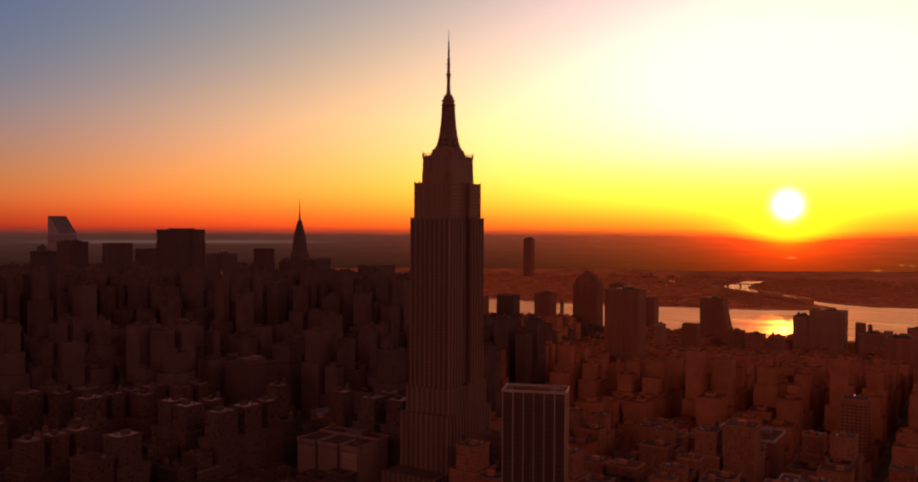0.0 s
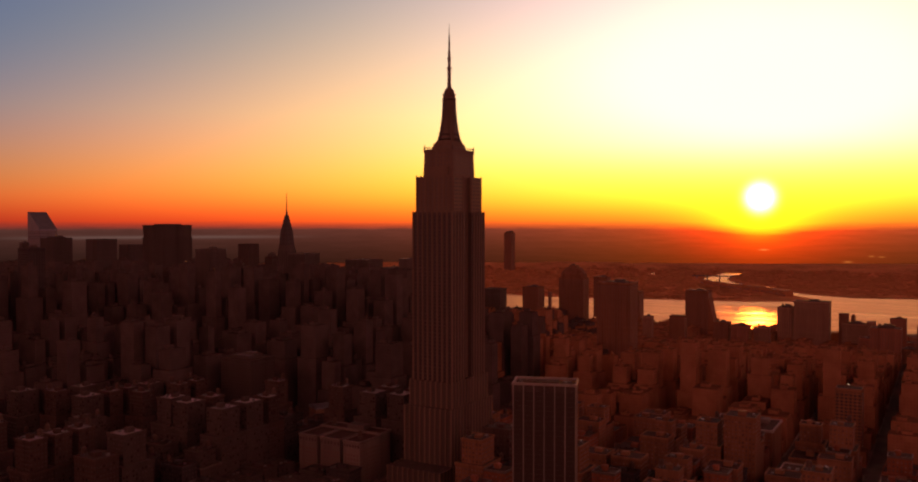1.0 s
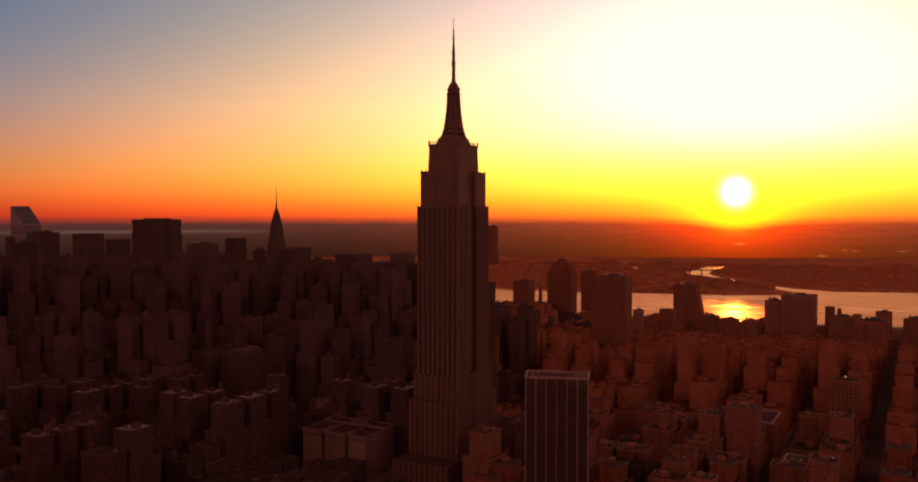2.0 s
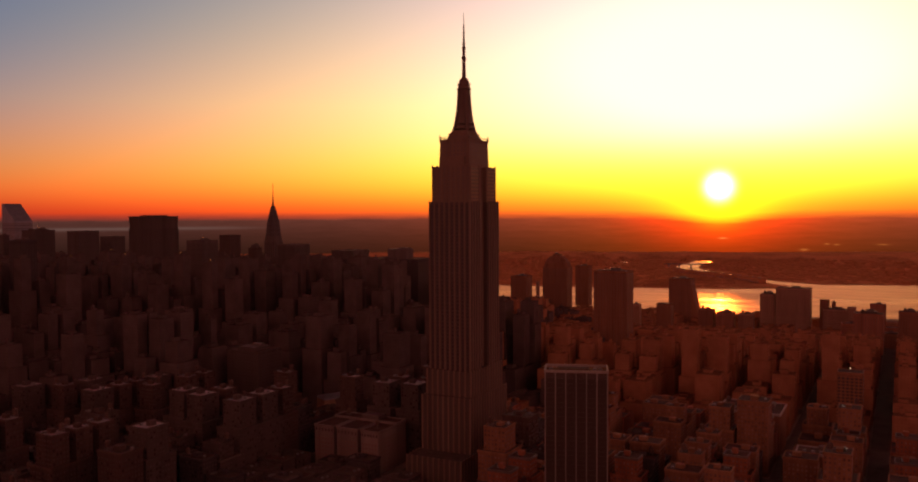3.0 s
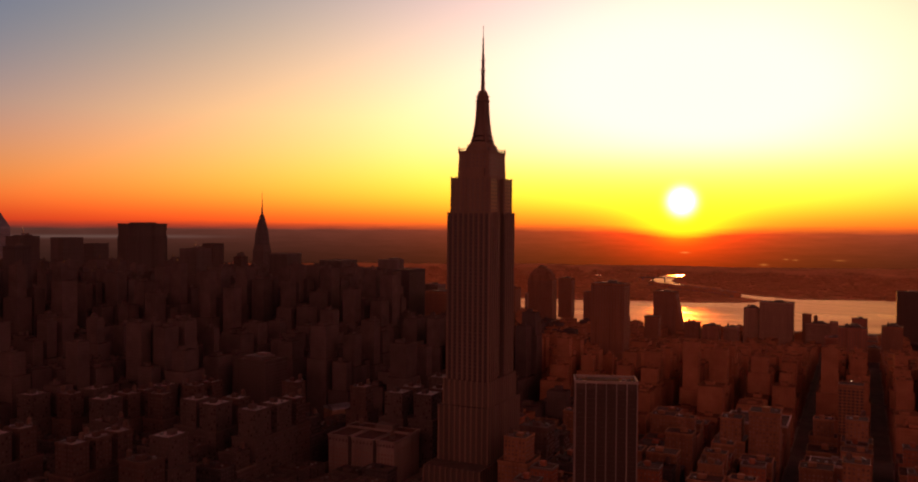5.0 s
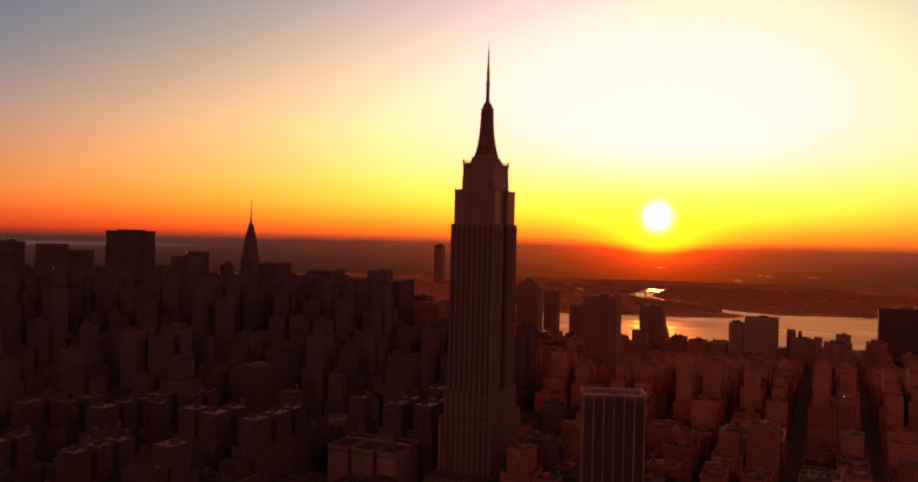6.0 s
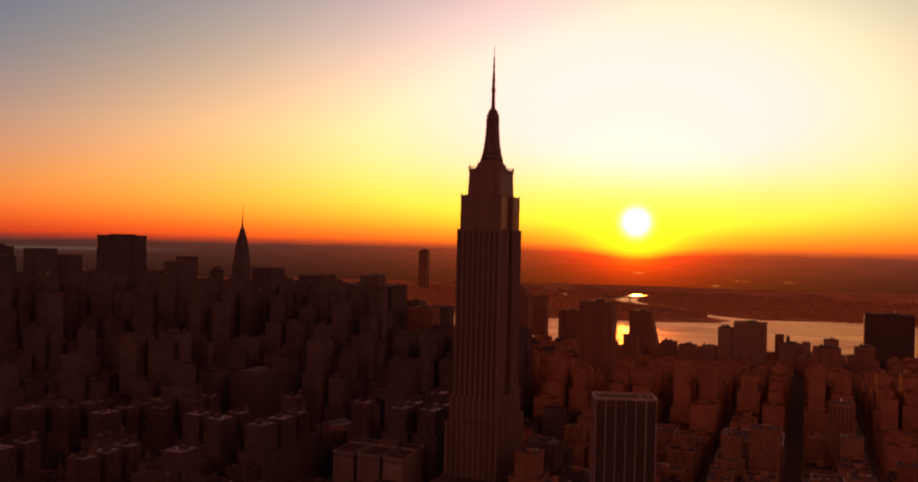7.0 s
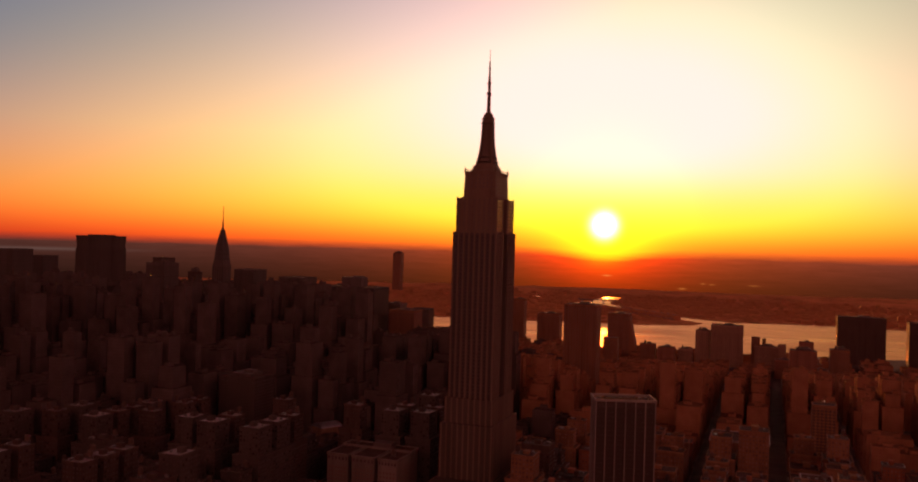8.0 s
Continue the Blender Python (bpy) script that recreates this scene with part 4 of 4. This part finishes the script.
vaulted_hall()
KEEP += [(-41, 96, 27, 39), (198, -241, 28, 33), (56, -313, 14, 15), (52, 200, 16, 16)]


# ---------------------------------------------------------------- ordinary buildings, block by block
def ordinary(seed):
    """A mid-rise block with parapet, cornice, window rows, roof house and often a tank. Origin at the middle of its foot."""
    r = random.Random(seed)
    w, d = r.choice([(18, 27), (22, 27), (26, 28), (32, 28)])
    h = HEIGHTS[seed % len(HEIGHTS)] + r.uniform(-2, 2)
    wall, what, warm = r.choice([(WARM_RED, "red brick", 1), (WARM_TAN, "tan brick", 1), (DARK_BROWN, "brown brick", 0), (DARKSTONE, "grey stone", 0), (WARM_TAN, "tan brick", 1), (MATTE, "dull precast", 0)])
    tank = r.random() < 0.6
    step = h > 40 and r.random() < 0.6
    label = what + (" loft building" if h < 34 else " office building") + (" with stepped top" if step else " with flat roof") + (" and a wooden roof tank" if tank else " and a parapet")
    kind = "loft_building" if h < 34 else "office_building"
    t = thing(kind, 0, 0, label, "building", "loft buildings" if h < 34 else "mid-rise office buildings")
    hw, hd = w / 2, d / 2
    levels = [(0, h, 1.0)] if not step else [(0, h * 0.66, 1.0), (h * 0.66, h, 0.72)]
    for z0, z1, g in levels:
        a, b = hw * g, hd * g
        part("wall", Build().box(-a, a, -b, b, z0, z1), wall, t)
        par = Build()
        for q in ((-a - 0.5, a + 0.5, -b - 0.5, -b + 0.4), (-a - 0.5, a + 0.5, b - 0.4, b + 0.5), (-a - 0.5, -a + 0.4, -b + 0.4, b - 0.4), (a - 0.4, a + 0.5, -b + 0.4, b - 0.4)):
            par.box(*q, z1 - 1.0, z1 + 0.9, True)
        part("cornice", par, wall if r.random() < 0.85 else TERRACOTTA, t)
        part("roof", Build().box(-a + 0.4, a - 0.4, -b + 0.4, b - 0.4, z1 + 0.01, z1 + 0.2), r.choice((TAR, TAR, TAR, GRAVEL, GRAVEL, PALE_ROOF)), t)
        win = Build()
        nx, ny, nf = max(2, int(2 * a / 3.1)), max(2, int(2 * b / 3.1)), int((z1 - z0 - 2) / 3.7)
        for k in range(nf):
            z = z0 + 1.6 + 3.7 * k + (0.6 if z0 == 0 else 0)
            for i in range(nx):
                x = -a + 2 * a * (i + 0.5) / nx
                for s in (-1, 1):
                    win.mid(x, s * b, 1.5, 0.12, z, z + 1.9)
            for i in range(ny):
                y = -b + 2 * b * (i + 0.5) / ny
                for s in (-1, 1):
                    win.mid(s * a, y, 0.12, 1.5, z, z + 1.9)
        part("glazing", win, HAZED_PANE if warm else SMOKED, t, kind="stuff")
    a, b = hw * levels[-1][2], hd * levels[-1][2]
    part("roof_house", Build().mid(r.uniform(-0.3, 0.3) * a, r.uniform(-0.3, 0.3) * b, a * 0.6, b * 0.5, h + 0.2, h + r.uniform(2.6, 4.5)), wall, t)
    if tank:
        water_tank(t, -a * 0.55, b * 0.55, h + 0.2, min(2.2, a * 0.3))
    for _ in range(r.randint(1, 3)):
        part("cooling_unit", Build().mid(r.uniform(-0.1, 0.75) * a, -b * r.uniform(0.4, 0.75), 2.4, 1.8, h + 0.2, h + 1.7), COPPER, t)
    t["w"], t["d"], t["h"], t["warm"] = w, d, h, warm
    return t


HEIGHTS = (16, 22, 28, 34, 42, 50, 60, 72)
PROTO = [ordinary(100 + i) for i in range(24)]
used = set()

AVENUES = [-1890, -1610, -1330, -1045, -765, -485, -205, 75, 225, 385, 545, 690, 870, 1090, 1290]
VIEW_REF = (-750.0, -360.0)


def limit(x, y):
    """Height cap along sight lines from near the camera's path, fitted to its view: tall in the north, low towards the
    south and the river.
    """
    dx, dy = x - VIEW_REF[0], y - VIEW_REF[1]
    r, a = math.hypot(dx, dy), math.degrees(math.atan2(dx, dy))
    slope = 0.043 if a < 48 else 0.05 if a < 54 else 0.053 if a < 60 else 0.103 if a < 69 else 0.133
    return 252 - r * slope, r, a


rng = random.Random(5)
lots = []
slabs = Build()
for i in range(len(AVENUES) - 1):
    x0, x1 = AVENUES[i] + 14, AVENUES[i + 1] - 14
    for k in range(-19, 34):
        yc = 80.5 * k
        y0, y1 = yc - 31, yc + 31
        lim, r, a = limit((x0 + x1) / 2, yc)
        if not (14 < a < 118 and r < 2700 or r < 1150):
            continue
        if x1 > 1280 and yc < -300:
            x1 = min(x1 + 100, 1420)
        slabs.box(x0, x1, y0, y1, -0.5, 0.16)
        for row in (-1, 1):
            x = x0 + 2
            while x < x1 - 15:
                w = rng.choice((18, 22, 26, 32))
                if x + w > x1 - 1:
                    w = x1 - 1 - x
                if w < 12:
                    break
                lots.append((x + w / 2, yc + row * 15.6, w))
                x += w + rng.choice((0.3, 0.3, 0.5, 3))
structure("pavement", slabs, PAVING, "kerbed pavements round the city blocks", "pavement")

free = []
for x, y, w in lots:
    if any(abs(x - a) < c + w / 2 and abs(y - b) < d + 14 for a, b, c, d in KEEP):
        continue
    free.append((limit(x, y)[1], x, y, w))
free.sort()
rest, offices = Build(), Build()
count = 0
for r, x, y, w in free:
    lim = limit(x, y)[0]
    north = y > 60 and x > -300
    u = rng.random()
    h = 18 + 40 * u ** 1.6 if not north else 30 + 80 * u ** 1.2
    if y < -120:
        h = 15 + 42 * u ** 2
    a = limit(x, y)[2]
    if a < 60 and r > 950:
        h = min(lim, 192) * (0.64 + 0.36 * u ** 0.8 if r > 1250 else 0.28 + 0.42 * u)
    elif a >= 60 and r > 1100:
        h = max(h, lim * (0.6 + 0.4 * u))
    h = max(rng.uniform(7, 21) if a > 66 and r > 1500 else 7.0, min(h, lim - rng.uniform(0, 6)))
    if not 14 < a < 118:
        h = 30 + 70 * u ** 1.5               # unseen blocks behind and beside the flight, added to shade the near walls
    if -340 < x < -60 and -70 < y < 152:
        h = lim = 15 + 9 * u                 # a low block before the courted building
    # glare put into the colour: warm stock grows commoner towards the sun's bearing
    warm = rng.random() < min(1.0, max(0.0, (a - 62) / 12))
    if r > 380 and 22 < a < 108 and count < 470:
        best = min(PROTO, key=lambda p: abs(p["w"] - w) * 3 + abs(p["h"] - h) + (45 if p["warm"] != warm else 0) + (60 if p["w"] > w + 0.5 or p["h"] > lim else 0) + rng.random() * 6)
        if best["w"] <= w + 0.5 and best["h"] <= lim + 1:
            m = pose(x, y, 0.16, 0, 0, 180 * rng.randrange(2))
            if best.name in used:
                copy_thing(best, m)
            else:
                best.matrix_basis = m
                used.add(best.name)
            count += 1
            continue
    d = rng.uniform(24, 29)
    foot, g = (h * rng.uniform(0.4, 0.8), rng.uniform(0.6, 0.85)) if h > 60 else (h, 1.0)
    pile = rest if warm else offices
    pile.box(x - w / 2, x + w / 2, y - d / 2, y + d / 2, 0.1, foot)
    w, d = w * g, d * g
    if g < 1:
        pile.mid(x, y, w, d, foot, h)
    pile.mid(x, y, w - 1, d - 1, h, h + 0.6)
    if rng.random() < 0.35:
        tx, ty = x + rng.uniform(-0.3, 0.3) * w, y + rng.uniform(-0.3, 0.3) * d
        pile.turned(tx, ty, [(1.9, h + 2.6), (1.8, h + 6.2), (0.2, h + 7.8)], 8)
        pile.mid(tx, ty, 2.4, 2.4, h + 0.6, h + 2.7)
    if h > 14:
        pile.mid(x + rng.uniform(-3, 3), y + rng.uniform(-4, 4), w * 0.4, d * 0.35, h + 0.6, h + rng.uniform(3, 5))
for p in PROTO:
    if p.name not in used:
        for o in list(p.children_recursive) + [p]:
            bpy.data.objects.remove(o)
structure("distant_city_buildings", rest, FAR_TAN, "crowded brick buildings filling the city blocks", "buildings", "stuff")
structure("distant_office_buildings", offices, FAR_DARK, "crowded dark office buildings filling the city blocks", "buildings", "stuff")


# ---------------------------------------------------------------- the far bank
def inside(pt, poly):
    x, y = pt
    c = False
    for (x0, y0), (x1, y1) in zip(poly, poly[1:] + poly[:1]):
        if (y0 > y) != (y1 > y) and x < (x1 - x0) * (y - y0) / (y1 - y0) + x0:
            c = not c
    return c


# water patches added where the far bank needs a bright glint
BASINS = [(3235, 806), (3460, 665), (3760, 150)]
for x, y in BASINS:
    structure("dock_basin", Build().box(x - 50, x + 50, y - 16, y + 16, -0.6, -0.3), CALM_WATER, "small water patch added for a glint on the far bank", "water")

low = Build()
for _ in range(8000):
    a, r = radians(rng.uniform(32, 112)), math.sqrt(rng.uniform(2450 ** 2, 4420 ** 2))
    x, y = VIEW_REF[0] + r * math.sin(a), VIEW_REF[1] + r * math.cos(a)
    w, d = rng.uniform(10, 42), rng.uniform(10, 36)
    if not all(inside((x + sx * (w / 2 + 6), y + sy * (d / 2 + 6)), east) for sx in (-1, 0, 1) for sy in (-1, 0, 1)):
        continue
    if (abs(x - 3149) < 50 and abs(y - 1514) < 50) or (x < 2480 and y < 140) or any(abs(x - a) < 75 and abs(y - b) < 45 for a, b in BASINS) or (2260 < x < 2840 and -60 < (y - 40) - (x - 2290) * 0.85 < 70):
        continue
    h = 4 + 6 * rng.random() ** 2 + (18 * rng.random() if rng.random() < 0.04 else 0)
    if x < 3400 and -300 < y < 800:
        h = min(h, 3.5 + max(0.0, x - 2500) * 0.006)   # kept low on the point and along the creek, so no shadows cross the sun's glint
    base = 0.0 if r < 4330 else -0.4 + 24 * math.sin(math.pi * 0.5 * min(1, (r - 4330) / 311)) ** 1.5
    low.box(x - w / 2, x + w / 2, y - d / 2, y + d / 2, base - 3, base + h)
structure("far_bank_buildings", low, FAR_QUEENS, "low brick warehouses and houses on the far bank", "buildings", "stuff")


def warehouse(x, y, w, d, h, turn):
    """A long shed with a low gabled roof, doors and a ridge vent."""
    t = thing("warehouse", x, y, "added low brick warehouse with a gabled roof screening the creek", "warehouse", "creekside warehouses", turn)
    part("wall", Build().mid(0, 0, w, d, -0.4, h), FAR_QUEENS, t)
    roof = Build()
    for q in (-w / 2 - 0.6, w / 2 + 0.6):
        roof.v += [(q, -d / 2 - 0.6, h), (q, d / 2 + 0.6, h), (q, 0, h + d * 0.13)]
    roof.f += [(0, 3, 5, 2), (1, 2, 5, 4), (0, 2, 1), (3, 4, 5), (0, 1, 4, 3)]
    part("roof", roof, FAR_QUEENS, t)
    part("ridge_vent", Build().mid(0, 0, w * 0.6, 2.0, h + d * 0.13 - 0.5, h + d * 0.13 + 1.2), STEEL, t)
    door = Build().mid(0, 0, 5, 0.2, -0.3, 5).mesh("loading_door", STEEL)
    for k in (-1, 0, 1):
        put_part("loading_door", door, t, pose(k * w * 0.3, d / 2 + 0.05, 0))


# row added to fit the camera's view: it hides the creek's middle reach
bank = [(2290, 40), (2420, 122), (2555, 268), (2690, 410), (2790, 452)]
for (x0, y0), (x1, y1) in zip(bank, bank[1:]):
    run = math.hypot(x1 - x0, y1 - y0)
    n = max(2, round(run / 47))
    for i in range(n):
        f = (i + 0.5) / n
        warehouse(x0 + (x1 - x0) * f, y0 + (y1 - y0) * f, run / n - 2.5, rng.uniform(19, 25), rng.uniform(11, 14.5), math.degrees(math.atan2(y1 - y0, x1 - x0)))


def creek_bridge():
    t = thing("bridge", 3040, 470, "low steel bridge across the creek", "bridge", turn=100)
    part("deck", Build().box(-90, 90, -8, 8, 10, 12.5, True), STEEL, t)
    pm = Build().mid(0, 0, 6, 15, -6, 10).mesh("bridge_pier", CONCRETE)
    for x in (-70, -25, 25, 70):
        put_part("bridge_pier", pm, t, pose(x, 0, 0))
    part("railing", Build().box(-90, 90, -8, -7.6, 12.5, 13.7).box(-90, 90, 7.6, 8, 12.5, 13.7), STEEL, t)


creek_bridge()


# ---------------------------------------------------------------- glowing specks added on roofs
def speck_glow():
    m, g, p = principled("roof_speck_glow")
    p.inputs["Base Color"].default_value = (0.9, 0.7, 0.5, 1)
    p.inputs["Emission Color"].default_value = (1.0, 0.72, 0.42, 1)
    p.inputs["Emission Strength"].default_value = 1.0
    return m


GLOW = speck_glow()
# both blocks are added to bear the specks, which stand for bright spots
host = tower("office_tower", 611, 819, 30, 28, 128, GREYCLAD, "grey office tower added to carry glowing roof specks", cap=0)
roof = tower("office_block", 288, -331, 24, 26, 72, WARM_TAN, "tan brick office block added to carry a glowing speck", cap=0)
lit = thing("roof_beacon", 280, -331, "small added glowing speck at a parapet", "lamp", "roof beacons")
lit.matrix_basis = pose(280, -331, 72.3)
part("mast", Build().turned(0, 0, [(0.2, 0), (0.15, 4)], 6), STEEL, lit)
part("lamp_head", Build().turned(0, 0, [(0.2, 4), (0.5, 4.3), (0.5, 4.8), (0.15, 5.2)], 10), GLOW, lit, "small warm glowing head")
for dx in (-5, 0.5):
    b = thing("roof_beacon", 611 + dx, 817, "small added glowing speck on a roof mast", "lamp", "roof beacons")
    b.matrix_basis = pose(611 + dx, 817, 128.3)
    part("mast", Build().turned(0, 0, [(0.2, 0), (0.15, 4)], 6), STEEL, b)
    part("lamp_head", Build().turned(0, 0, [(0.2, 4), (0.5, 4.3), (0.5, 4.8), (0.15, 5.2)], 10), GLOW, b, "small warm glowing head")
